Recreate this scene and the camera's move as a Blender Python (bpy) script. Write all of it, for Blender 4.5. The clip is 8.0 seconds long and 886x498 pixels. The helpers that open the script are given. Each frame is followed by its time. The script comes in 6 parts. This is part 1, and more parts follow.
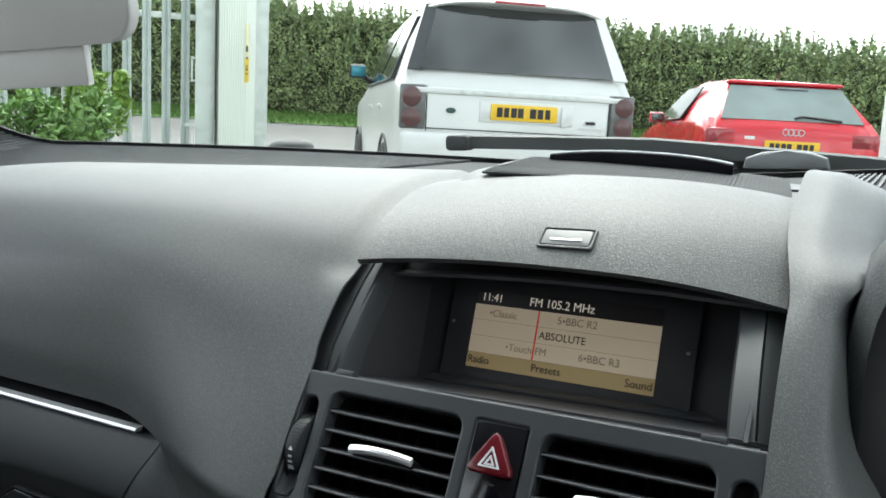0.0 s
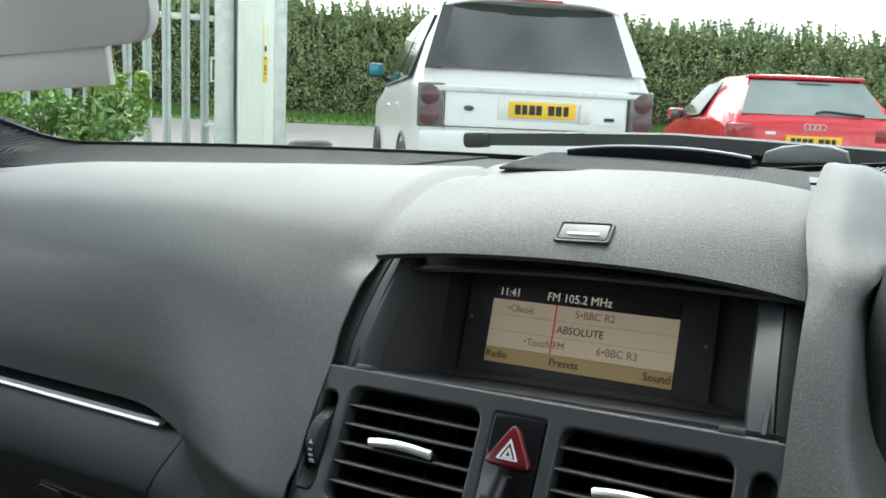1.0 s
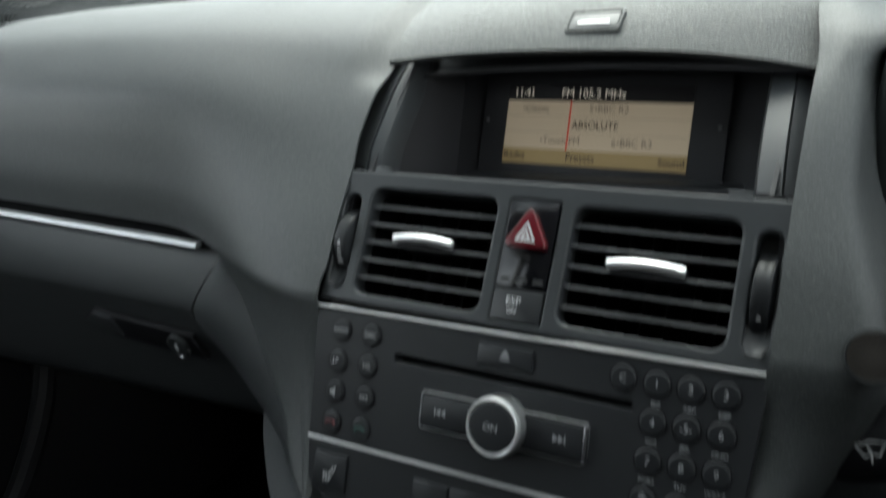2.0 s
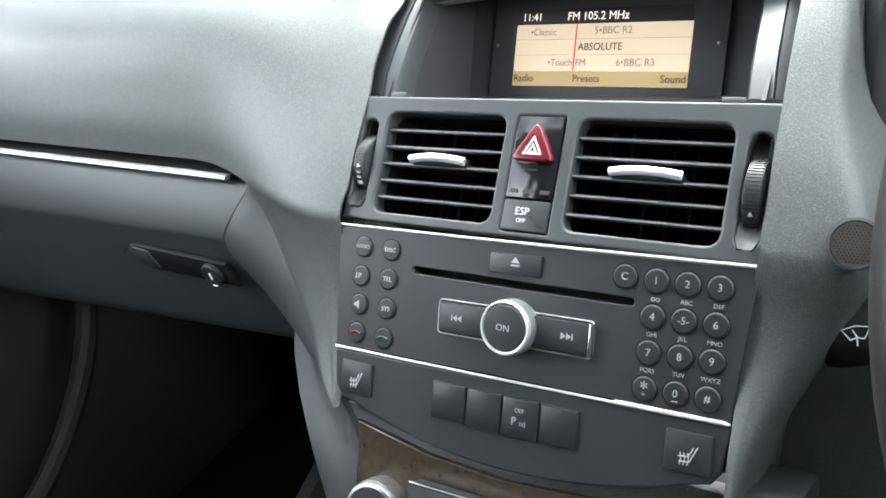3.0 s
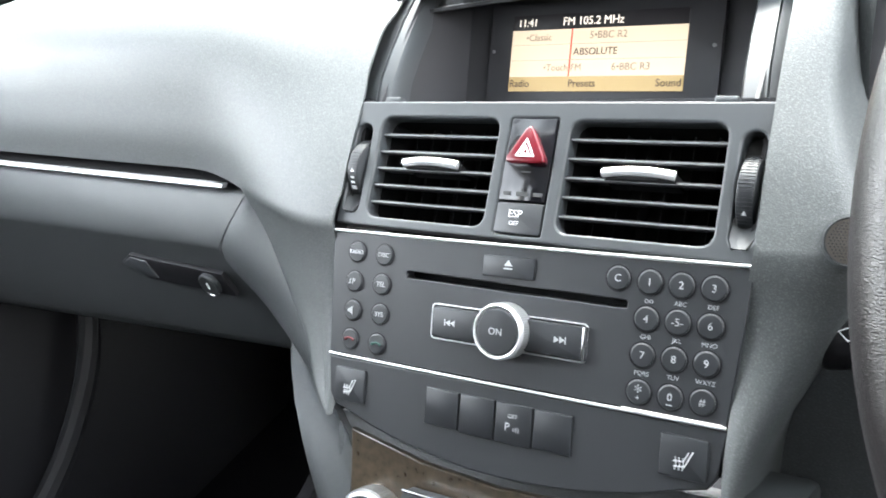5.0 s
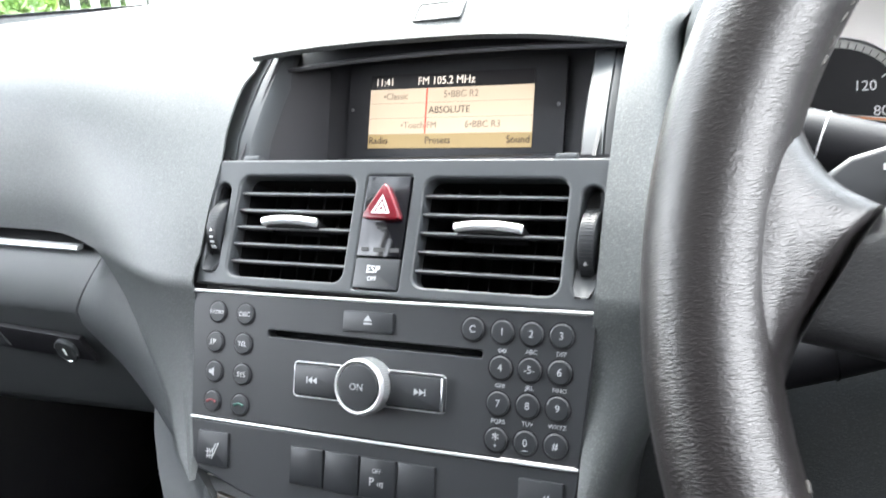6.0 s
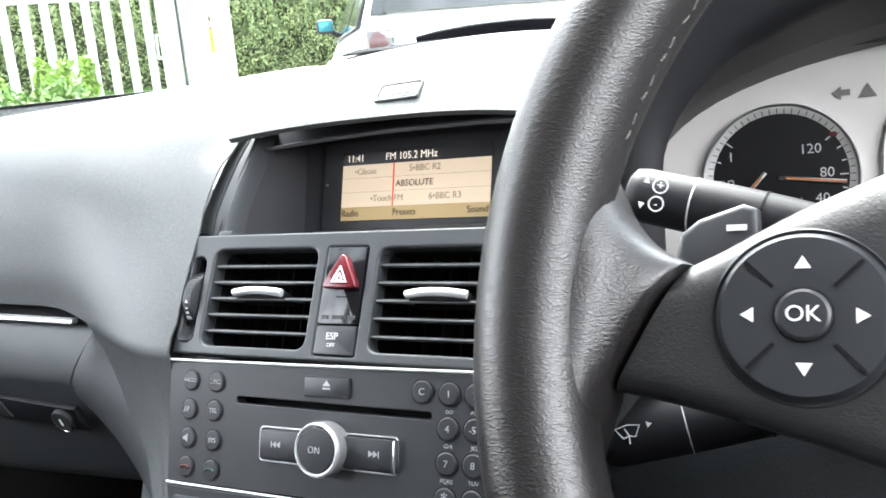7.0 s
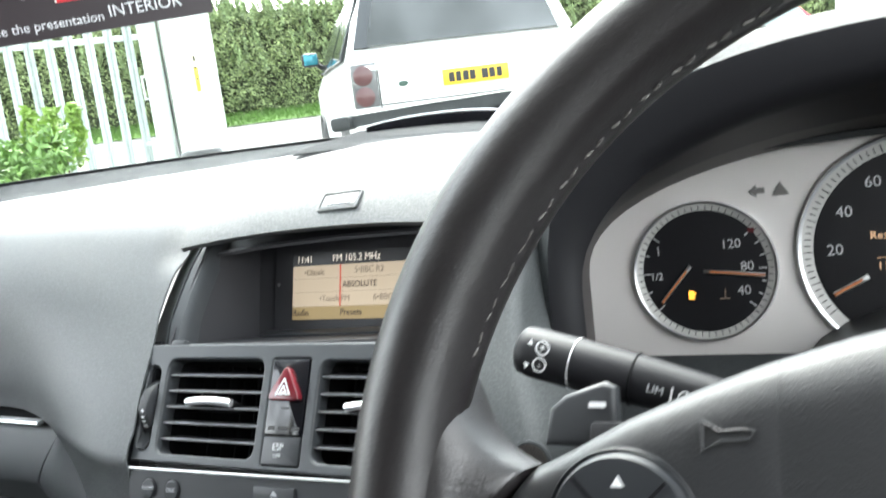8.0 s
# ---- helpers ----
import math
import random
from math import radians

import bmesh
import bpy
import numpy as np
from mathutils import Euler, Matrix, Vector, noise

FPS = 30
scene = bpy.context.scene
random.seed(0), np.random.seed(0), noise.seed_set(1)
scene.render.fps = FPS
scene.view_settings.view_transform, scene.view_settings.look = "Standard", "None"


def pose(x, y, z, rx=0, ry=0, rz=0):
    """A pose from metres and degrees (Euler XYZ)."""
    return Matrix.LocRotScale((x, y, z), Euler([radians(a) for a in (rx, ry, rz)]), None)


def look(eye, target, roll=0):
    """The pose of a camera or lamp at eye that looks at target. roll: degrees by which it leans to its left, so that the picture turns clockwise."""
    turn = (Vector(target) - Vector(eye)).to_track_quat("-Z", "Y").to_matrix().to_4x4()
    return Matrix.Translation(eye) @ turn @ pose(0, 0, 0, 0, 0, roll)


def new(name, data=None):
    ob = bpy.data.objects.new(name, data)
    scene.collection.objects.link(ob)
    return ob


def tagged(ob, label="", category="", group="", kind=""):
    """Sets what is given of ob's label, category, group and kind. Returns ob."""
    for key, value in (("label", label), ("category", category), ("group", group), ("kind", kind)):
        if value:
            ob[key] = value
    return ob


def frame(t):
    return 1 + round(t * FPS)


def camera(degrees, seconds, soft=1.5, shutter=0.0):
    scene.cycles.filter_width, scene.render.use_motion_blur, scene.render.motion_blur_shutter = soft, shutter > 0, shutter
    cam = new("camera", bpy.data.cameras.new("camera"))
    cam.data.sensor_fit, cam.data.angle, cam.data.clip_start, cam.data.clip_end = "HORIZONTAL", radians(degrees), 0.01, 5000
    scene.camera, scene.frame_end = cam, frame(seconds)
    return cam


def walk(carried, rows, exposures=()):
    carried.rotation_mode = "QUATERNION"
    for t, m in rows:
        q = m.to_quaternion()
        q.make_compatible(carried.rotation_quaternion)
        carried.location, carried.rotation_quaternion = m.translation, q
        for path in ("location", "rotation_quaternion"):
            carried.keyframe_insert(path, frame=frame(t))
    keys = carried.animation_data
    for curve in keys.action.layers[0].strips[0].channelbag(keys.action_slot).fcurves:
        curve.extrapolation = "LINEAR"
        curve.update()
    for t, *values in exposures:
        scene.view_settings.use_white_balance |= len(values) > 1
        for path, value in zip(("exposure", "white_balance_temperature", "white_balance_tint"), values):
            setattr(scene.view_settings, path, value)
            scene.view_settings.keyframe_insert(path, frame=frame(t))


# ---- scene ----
cam = camera(55.34, 8.0, soft=1.7, shutter=0.4)
# The parked car leans a little: everything inside it, and the camera, is given in the car's own axes.
LEAN = Matrix.Translation((0.2, -0.34, 1.0)) @ Matrix.Rotation(radians(3.8), 4, Vector((0.47, -0.88, 0.0))) @ Matrix.Translation((-0.2, 0.34, -1.0))
PATH = [
    (0, (0.1685, -0.3255, 1.0275), (-0.7808, 1.4082, 0.7226), -0.72),
    (0.5, (0.1696, -0.327, 1.0275), (-0.7949, 1.399, 0.7262), -0.87),
    (1, (0.1708, -0.3282, 1.0262), (-0.8173, 1.3831, 0.7178), -1.26),
    (1.5, (0.1737, -0.3305, 1.0134), (-0.8361, 1.3583, 0.6556), -2.43),
    (1.8, (0.1816, -0.3341, 1.0034), (-0.8485, 1.3044, 0.4993), -4.14),
    (2, (0.1858, -0.341, 0.9947), (-0.8422, 1.2574, 0.3714), -5.34),
    (2.2, (0.1938, -0.3515, 0.9823), (-0.8413, 1.2074, 0.2761), -6.14),
    (3.5, (0.21, -0.3683, 0.9841), (-0.8925, 1.1434, 0.2774), -8.67),
    (4, (0.2108, -0.3694, 0.984), (-0.9211, 1.1433, 0.328), -8.66),
    (5.3, (0.219, -0.3594, 0.969), (-0.841, 1.1922, 0.2842), -7.04),
    (5.5, (0.2223, -0.3578, 0.9721), (-0.7602, 1.2271, 0.2489), -6.86),
    (5.7, (0.2259, -0.3552, 0.9747), (-0.6782, 1.2883, 0.2810), -6.68),
    (6, (0.2326, -0.3593, 0.9756), (-0.6409, 1.3394, 0.3826), -7.07),
    (6.1, (0.2393, -0.3615, 0.9784), (-0.6581, 1.3306, 0.4033), -7.58),
    (6.5, (0.2567, -0.3696, 0.9877), (-0.6655, 1.3259, 0.4633), -8.63),
    (7, (0.2847, -0.357, 0.9738), (-0.6717, 1.3475, 0.5495), -8.87),
    (7.5, (0.2978, -0.3613, 0.9956), (-0.6134, 1.3677, 0.5711), -10.92),
    (8, (0.3307, -0.3498, 1.0231), (-0.6126, 1.3734, 0.648), -10.92),
]
EXPOSURES = [(t, e, 6500, g) for t, e, g in ((0.0, 1.75, 4), (1.5, 1.7, 3), (1.8, 1.6, 2), (2.2, 1.55, 2), (3.3, 4.2, 6), (4.2, 4.25, 6), (5.3, 4.15, 8), (6.0, 4.0, 9), (6.8, 3.65, 9), (7.5, 3.45, 9), (8.0, 3.15, 6))]
walk(cam, [(t, LEAN @ look(e, g, r)) for t, e, g, r in PATH], EXPOSURES)

# ---- light ----
world = bpy.data.worlds.new("sky")
scene.world = world
world.use_nodes = True
wn = world.node_tree.nodes
sky = wn.new("ShaderNodeTexSky")
sky.sky_type = "NISHITA"
sky.sun_disc = False
sky.sun_elevation = radians(57)
sky.sun_rotation = radians(-31)
sky.altitude = 100
sky.air_density = 1.0
sky.dust_density = 2.0
soft_sky = wn.new("ShaderNodeHueSaturation")
soft_sky.inputs["Saturation"].default_value = 0.25
# broken cloud over the clear sky
where = wn.new("ShaderNodeTexCoord")
cloud = wn.new("ShaderNodeTexNoise")
cloud.inputs["Scale"].default_value = 5.0
cloud.inputs["Detail"].default_value = 7
veil = wn.new("ShaderNodeMapRange")
veil.inputs["From Min"].default_value = 0.38
veil.inputs["From Max"].default_value = 0.66
veil.inputs["To Min"].default_value = 0.5
veil.inputs["To Max"].default_value = 2.0
world.node_tree.links.new(where.outputs["Generated"], cloud.inputs["Vector"])
world.node_tree.links.new(cloud.outputs["Fac"], veil.inputs["Value"])
world.node_tree.links.new(veil.outputs["Result"], soft_sky.inputs["Value"])
world.node_tree.links.new(sky.outputs["Color"], soft_sky.inputs["Color"])
world.node_tree.links.new(soft_sky.outputs["Color"], wn["Background"].inputs["Color"])
wn["Background"].inputs["Strength"].default_value = 0.15
sun = new("sun", bpy.data.lights.new("sun", "SUN"))
sun.data.energy = 0.9
sun.data.angle = radians(50)
sun.data.color = (1.0, 0.99, 0.97)
sun.matrix_world = look((0, 0, 0), (0.28, -0.46, -0.84))
# daylight through the driver's open window
side = new("driver_window_daylight", bpy.data.lights.new("driver_window_daylight", "AREA"))
side.data.shape, side.data.size, side.data.size_y = "RECTANGLE", 0.75, 0.36
side.data.energy = 0.6
side.data.color = (1.0, 0.985, 0.97)
side.matrix_world = LEAN @ look((0.79, -0.30, 1.19), (0.0, -0.28, 1.0))

# ---- materials ----
MATS = {}


def mat(name, color, rough=0.5, metal=0.0, grain=0.0, scale=400.0, vary=0.12, coarse=9.0, kind="noise", emit=0.0, coat=0.0, each=0.0, spec=0.5, pit_shade=0.0, island=0.0, stretch=None):
    """A surface with a slow and a fine variation of its colour and a fine relief."""
    if name in MATS:
        return MATS[name]
    m = bpy.data.materials.new(name)
    m.use_nodes = True
    n, l = m.node_tree.nodes, m.node_tree.links
    b = n["Principled BSDF"]
    b.inputs["Roughness"].default_value = rough
    b.inputs["Metallic"].default_value = metal
    b.inputs["Coat Weight"].default_value = coat
    b.inputs["Specular IOR Level"].default_value = spec
    tc = n.new("ShaderNodeTexCoord")
    big = n.new("ShaderNodeTexNoise")
    big.inputs["Scale"].default_value = coarse
    big.inputs["Detail"].default_value = 6
    l.new(tc.outputs["Object"], big.inputs["Vector"])
    ramp = n.new("ShaderNodeMapRange")
    ramp.inputs["To Min"].default_value = 1 - vary
    ramp.inputs["To Max"].default_value = 1 + vary
    l.new(big.outputs["Fac"], ramp.inputs["Value"])
    mul = n.new("ShaderNodeVectorMath")
    mul.operation = "SCALE"
    mul.inputs[0].default_value = color
    l.new(ramp.outputs["Result"], mul.inputs["Scale"])
    tone = mul.outputs["Vector"]
    if each:
        info = n.new("ShaderNodeObjectInfo")
        er = n.new("ShaderNodeMapRange")
        er.inputs["To Min"].default_value = 1 - each
        er.inputs["To Max"].default_value = 1 + each
        l.new(info.outputs["Random"], er.inputs["Value"])
        m2 = n.new("ShaderNodeVectorMath")
        m2.operation = "SCALE"
        l.new(tone, m2.inputs[0])
        l.new(er.outputs["Result"], m2.inputs["Scale"])
        tone = m2.outputs["Vector"]
    if island:
        geo = n.new("ShaderNodeNewGeometry")
        ir = n.new("ShaderNodeMapRange")
        ir.inputs["To Min"].default_value = 1 - island
        ir.inputs["To Max"].default_value = 1 + island
        l.new(geo.outputs["Random Per Island"], ir.inputs["Value"])
        m3 = n.new("ShaderNodeVectorMath")
        m3.operation = "SCALE"
        l.new(tone, m3.inputs[0])
        l.new(ir.outputs["Result"], m3.inputs["Scale"])
        tone = m3.outputs["Vector"]
    l.new(tone, b.inputs["Base Color"])
    rr = n.new("ShaderNodeMapRange")
    swing = min(0.08, rough * 0.3)
    rr.inputs["To Min"].default_value = max(0.02, rough - swing)
    rr.inputs["To Max"].default_value = min(1.0, rough + swing)
    l.new(big.outputs["Fac"], rr.inputs["Value"])
    l.new(rr.outputs["Result"], b.inputs["Roughness"])
    if grain:
        where_ = tc.outputs["Object"]
        if stretch:
            squeeze_ = n.new("ShaderNodeVectorMath")
            squeeze_.operation = "MULTIPLY"
            squeeze_.inputs[1].default_value = stretch
            l.new(where_, squeeze_.inputs[0])
            where_ = squeeze_.outputs["Vector"]
        if kind == "leather":
            tex = n.new("ShaderNodeTexVoronoi")
            tex.feature = "DISTANCE_TO_EDGE"
            warp = n.new("ShaderNodeTexNoise")
            warp.inputs["Scale"].default_value = scale * 0.6
            add = n.new("ShaderNodeVectorMath")
            add.operation = "MULTIPLY_ADD"
            add.inputs[1].default_value = (0.004, 0.004, 0.004)
            l.new(warp.outputs["Color"], add.inputs[0])
            l.new(where_, add.inputs[2])
            l.new(where_, warp.inputs["Vector"])
            l.new(add.outputs["Vector"], tex.inputs["Vector"])
            out = tex.outputs["Distance"]
            amp = n.new("ShaderNodeMapRange")
            amp.inputs["From Max"].default_value = 0.35
            l.new(out, amp.inputs["Value"])
            out = amp.outputs["Result"]
        else:
            tex = n.new("ShaderNodeTexNoise")
            tex.inputs["Detail"].default_value = 4
            l.new(where_, tex.inputs["Vector"])
            out = tex.outputs["Fac"]
        tex.inputs["Scale"].default_value = scale
        # low parts of the grain get a darker colour, painting the shade in its pits
        if pit_shade:
            pr = n.new("ShaderNodeMapRange")
            pr.inputs["To Min"].default_value = 1 - pit_shade
            pr.inputs["To Max"].default_value = 1 + pit_shade * 0.4
            l.new(out, pr.inputs["Value"])
            m4 = n.new("ShaderNodeVectorMath")
            m4.operation = "SCALE"
            l.new(tone, m4.inputs[0])
            l.new(pr.outputs["Result"], m4.inputs["Scale"])
            l.new(m4.outputs["Vector"], b.inputs["Base Color"])
        bump = n.new("ShaderNodeBump")
        bump.inputs["Strength"].default_value = min(1.0, grain)
        bump.inputs["Distance"].default_value = 0.25 / scale
        l.new(out, bump.inputs["Height"])
        l.new(bump.outputs["Normal"], b.inputs["Normal"])
    if emit:
        l.new(tone, b.inputs["Emission Color"])
        b.inputs["Emission Strength"].default_value = emit
    MATS[name] = m
    return m


DASH = mat("dash_leather", (0.079, 0.0855, 0.087), 0.5, grain=0.22, scale=760, kind="leather", vary=0.1, spec=0.65, pit_shade=0.42)
DASH_LOW = mat("lower_dash_leather", (0.038, 0.042, 0.044), 0.46, grain=0.3, scale=560, kind="leather", vary=0.1, pit_shade=0.3)
LID = mat("lid_leather", (0.076, 0.082, 0.083), 0.5, grain=0.36, scale=640, kind="leather", vary=0.08, spec=0.7, pit_shade=0.6)
DEFROST = mat("defroster_plastic", (0.034, 0.036, 0.038), 0.75, grain=0.5, scale=900, spec=0.25)
PANEL = mat("panel_plastic", (0.043, 0.047, 0.051), 0.42, grain=0.25, scale=1800, vary=0.06)
RADIO = mat("radio_plastic", (0.026, 0.028, 0.031), 0.42, grain=0.25, scale=1800, vary=0.08)
BUTTON = mat("button_plastic", (0.021, 0.023, 0.026), 0.4, grain=0.2, scale=2000, vary=0.08)
TRIMGREY = mat("grey_trim_plastic", (0.16, 0.165, 0.17), 0.4, grain=0.2, scale=1500, vary=0.06)
BUTTONGREY = mat("release_button_plastic", (0.13, 0.133, 0.133), 0.4, grain=0.2, scale=1500, vary=0.05)
RECESS = mat("recess_plastic", (0.04, 0.04, 0.044), 0.5, grain=0.3, scale=1200, spec=0.35)
GLOVE = mat("glovebox_plastic", (0.062, 0.067, 0.07), 0.42, grain=0.3, scale=900, kind="leather", vary=0.06, pit_shade=0.2)
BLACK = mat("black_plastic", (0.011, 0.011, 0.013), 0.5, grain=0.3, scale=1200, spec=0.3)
# near-black for ducts, slots, gaps and joints: their shade is put into the colour
VOID = mat("shade_black", (0.006, 0.006, 0.007), 0.8, grain=0.3, scale=300, spec=0.15)
GLOSS = mat("gloss_black", (0.006, 0.006, 0.008), 0.1, vary=0.1, spec=0.4)
SLAT = mat("vent_slat_plastic", (0.018, 0.018, 0.02), 0.4, grain=0.2, scale=1500, spec=0.35)
CHROME = mat("chrome", (0.85, 0.86, 0.88), 0.16, 1.0, vary=0.04)
SATIN = mat("satin_silver", (0.66, 0.67, 0.68), 0.32, 1.0, grain=0.2, scale=2500, vary=0.05)
BRIGHT = mat("bright_trim", (0.86, 0.87, 0.88), 0.3, 0.55, vary=0.04)
PRINT = mat("white_print", (0.72, 0.73, 0.74), 0.6, vary=0.05)
KEYPRINT = mat("grey_white_print", (0.40, 0.41, 0.42), 0.6, vary=0.05)
DIMPRINT = mat("faded_print", (0.032, 0.032, 0.032), 0.6, vary=0.05)
REDKEY = mat("red_print", (0.12, 0.018, 0.022), 0.6, vary=0.05)
GREENKEY = mat("green_print", (0.02, 0.075, 0.06), 0.6, vary=0.05)
HAZRED = mat("hazard_red_plastic", (0.12, 0.006, 0.012), 0.22, coat=0.4, vary=0.1)
WOOD = mat("dark_burr_wood", (0.05, 0.037, 0.024), 0.3, coat=0.3, vary=1.0, coarse=190)
RUBBER = mat("wiper_rubber", (0.035, 0.038, 0.038), 0.6, grain=0.3, scale=500)
CARPET = mat("black_carpet", (0.006, 0.006, 0.007), 0.95, grain=1.0, scale=900, spec=0.1)
FABRIC = mat("grey_headlining", (0.6, 0.6, 0.58), 0.9, grain=0.6, scale=900, vary=0.06)
VISOR = mat("sun_visor_vinyl", (0.84, 0.83, 0.8), 0.75, grain=0.4, scale=700, vary=0.05)
WHEEL = mat("wheel_leather", (0.013, 0.0112, 0.0117), 0.34, grain=0.22, scale=900, kind="leather", vary=0.16, coarse=25, spec=0.7, pit_shade=0.2, stretch=(0.45, 1.0, 0.8))
WHEELPAD = mat("wheel_hub_plastic", (0.02, 0.0205, 0.022), 0.38, grain=0.2, scale=800, kind="leather", vary=0.08, spec=0.6)
STITCH = mat("grey_thread", (0.11, 0.105, 0.1), 0.9, vary=0.2)
CLUSTER = mat("cluster_silver", (0.86, 0.83, 0.81), 0.45, grain=0.2, scale=2000, vary=0.05)
DIAL = mat("dial_black", (0.008, 0.008, 0.01), 0.45, grain=0.2, scale=800)
DIALRING = mat("dial_scale_silver", (0.62, 0.62, 0.6), 0.45, 0.2, vary=0.06)
NEEDLE = mat("needle_orange", (0.6, 0.24, 0.1), 0.5, vary=0.1)
AMBER = mat("amber_lamp", (1.0, 0.42, 0.05), 0.5, emit=0.25, vary=0.02)
SCREEN = mat("screen_cream", (0.5, 0.4, 0.29), 0.6, emit=0.07, vary=0.02, coarse=14)
SCREENBAR = mat("screen_gold", (0.32, 0.23, 0.11), 0.6, emit=0.06, vary=0.02, coarse=14)
SCREENDARK = mat("screen_black", (0.012, 0.01, 0.012), 0.35, vary=0.05)
SCREENTEXT = mat("screen_white_text", (0.8, 0.72, 0.62), 0.6, emit=0.09, vary=0.02)
SCREENINK = mat("screen_dark_text", (0.05, 0.035, 0.03), 0.6, vary=0.02)
SCREENGREY = mat("screen_grey_text", (0.22, 0.17, 0.13), 0.6, emit=0.03, vary=0.02)
SCREENRED = mat("screen_red_line", (0.6, 0.06, 0.04), 0.6, emit=0.06, vary=0.02)
LCDTEXT = mat("dial_display_text", (0.8, 0.5, 0.3), 0.6, emit=0.08, vary=0.02)
LINING = mat("cowl_inner_ring", (0.07, 0.063, 0.062), 0.6, grain=0.3, scale=900, vary=0.08)
SPEAKER = mat("microphone_mesh", (0.075, 0.064, 0.055), 0.7, grain=0.6, scale=900)


def glass_mat(name, color, rough=0.0):
    m = bpy.data.materials.new(name)
    m.use_nodes = True
    n, l = m.node_tree.nodes, m.node_tree.links
    n.remove(n["Principled BSDF"])
    tr, gl, mx = n.new("ShaderNodeBsdfTransparent"), n.new("ShaderNodeBsdfGlossy"), n.new("ShaderNodeMixShader")
    tr.inputs["Color"].default_value = (*color, 1)
    gl.inputs["Roughness"].default_value = rough
    mx.inputs["Fac"].default_value = 0.015
    l.new(tr.outputs["BSDF"], mx.inputs[1])
    l.new(gl.outputs["BSDF"], mx.inputs[2])
    l.new(mx.outputs["Shader"], n["Material Output"].inputs["Surface"])
    return m


GLASS = glass_mat("windscreen_glass", (0.95, 0.97, 0.96))

# ---- builders ----


def thing(name, label, category, m=None, group="", kind=""):
    ob = new(name)
    ob.empty_display_size = 0.05
    ob.matrix_world = m if m is not None else Matrix()
    return tagged(ob, label, category, group, kind)


def part(name, bm, material, parent=None, label="", smooth=30, m=None, kind=""):
    me = bpy.data.meshes.new(name)
    if isinstance(bm, bmesh.types.BMesh):
        bmesh.ops.recalc_face_normals(bm, faces=bm.faces)
        bm.to_mesh(me)
        bm.free()
    else:
        me.from_pydata(*bm)
    me.materials.append(material)
    if smooth and len(me.polygons):
        me.shade_smooth()
        me.set_sharp_from_angle(angle=radians(smooth))
    ob = new(name, me)
    ob.parent = parent
    if m is not None:
        ob.matrix_basis = m
    return tagged(ob, label, kind=kind)


def B():
    return bmesh.new()


def box(bm, c, s, bevel=0.0, seg=2, m=None):
    r = bmesh.ops.create_cube(bm, size=1.0, matrix=(m or Matrix()) @ Matrix.Translation(c) @ Matrix.Diagonal((*s, 1)))
    if bevel:
        es = list({e for v in r["verts"] for e in v.link_edges})
        bmesh.ops.bevel(bm, geom=es, offset=bevel, segments=seg, affect="EDGES", profile=0.5)
    return bm


def rrect(x0, y0, x1, y1, r, n=4):
    pts = []
    for cx, cy, a in ((x1 - r, y1 - r, 0), (x0 + r, y1 - r, 90), (x0 + r, y0 + r, 180), (x1 - r, y0 + r, 270)):
        for i in range(n + 1):
            t = radians(a + 90 * i / n)
            pts.append((cx + r * math.cos(t), cy + r * math.sin(t)))
    return pts


def prism(bm, pts, z0, z1, bevel=0.0, seg=2, m=None, top=1.0):
    """A slab with the outline pts between z0 and z1, its front rim rounded; top: how far the front is scaled."""
    m = m or Matrix()
    k = len(pts)
    cx, cy = sum(p[0] for p in pts) / k, sum(p[1] for p in pts) / k
    lo = [bm.verts.new(m @ Vector((x, y, z0))) for x, y in pts]
    hi = [bm.verts.new(m @ Vector((cx + (x - cx) * top, cy + (y - cy) * top, z1))) for x, y in pts]
    bm.faces.new(lo[::-1])
    f = bm.faces.new(hi)
    for i in range(k):
        bm.faces.new((lo[i], lo[(i + 1) % k], hi[(i + 1) % k], hi[i]))
    if bevel:
        bmesh.ops.bevel(bm, geom=list(f.edges), offset=bevel, segments=seg, affect="EDGES", profile=0.5, clamp_overlap=True)
    return bm


def loft(bm, rows, closed=False, cap=False):
    vs = [[bm.verts.new(p) for p in row] for row in rows]
    n = len(vs[0])
    for a, b in zip(vs, vs[1:]):
        for i in range(n if closed else n - 1):
            j = (i + 1) % n
            bm.faces.new((a[i], a[j], b[j], b[i]))
    if cap:
        bm.faces.new(vs[0][::-1])
        bm.faces.new(vs[-1])
    return bm


def thick(bm, t):
    """Turn an open sheet into a plate of the thickness t."""
    bmesh.ops.recalc_face_normals(bm, faces=bm.faces)
    bmesh.ops.solidify(bm, geom=bm.faces[:], thickness=t)
    return bm


def tube(bm, pts, r, n=8, closed=False, squash=1.0):
    pts = [Vector(p) for p in pts]
    rows = []
    up = Vector((0, 0, 1))
    for i, p in enumerate(pts):
        a = pts[i - 1] if i or closed else p
        b = pts[(i + 1) % len(pts)] if i + 1 < len(pts) or closed else p
        d = (b - a).normalized()
        s = d.cross(up)
        s = s.normalized() if s.length > 1e-4 else Vector((1, 0, 0))
        u = s.cross(d)
        rad = r[i] if isinstance(r, (list, tuple)) else r
        rows.append([p + rad * (math.cos(2 * math.pi * k / n) * s + squash * math.sin(2 * math.pi * k / n) * u) for k in range(n)])
    if closed:
        rows.append(rows[0])
        loft(bm, rows, closed=True)
        bmesh.ops.remove_doubles(bm, verts=bm.verts, dist=1e-6)
    else:
        loft(bm, rows, closed=True, cap=True)
    return bm


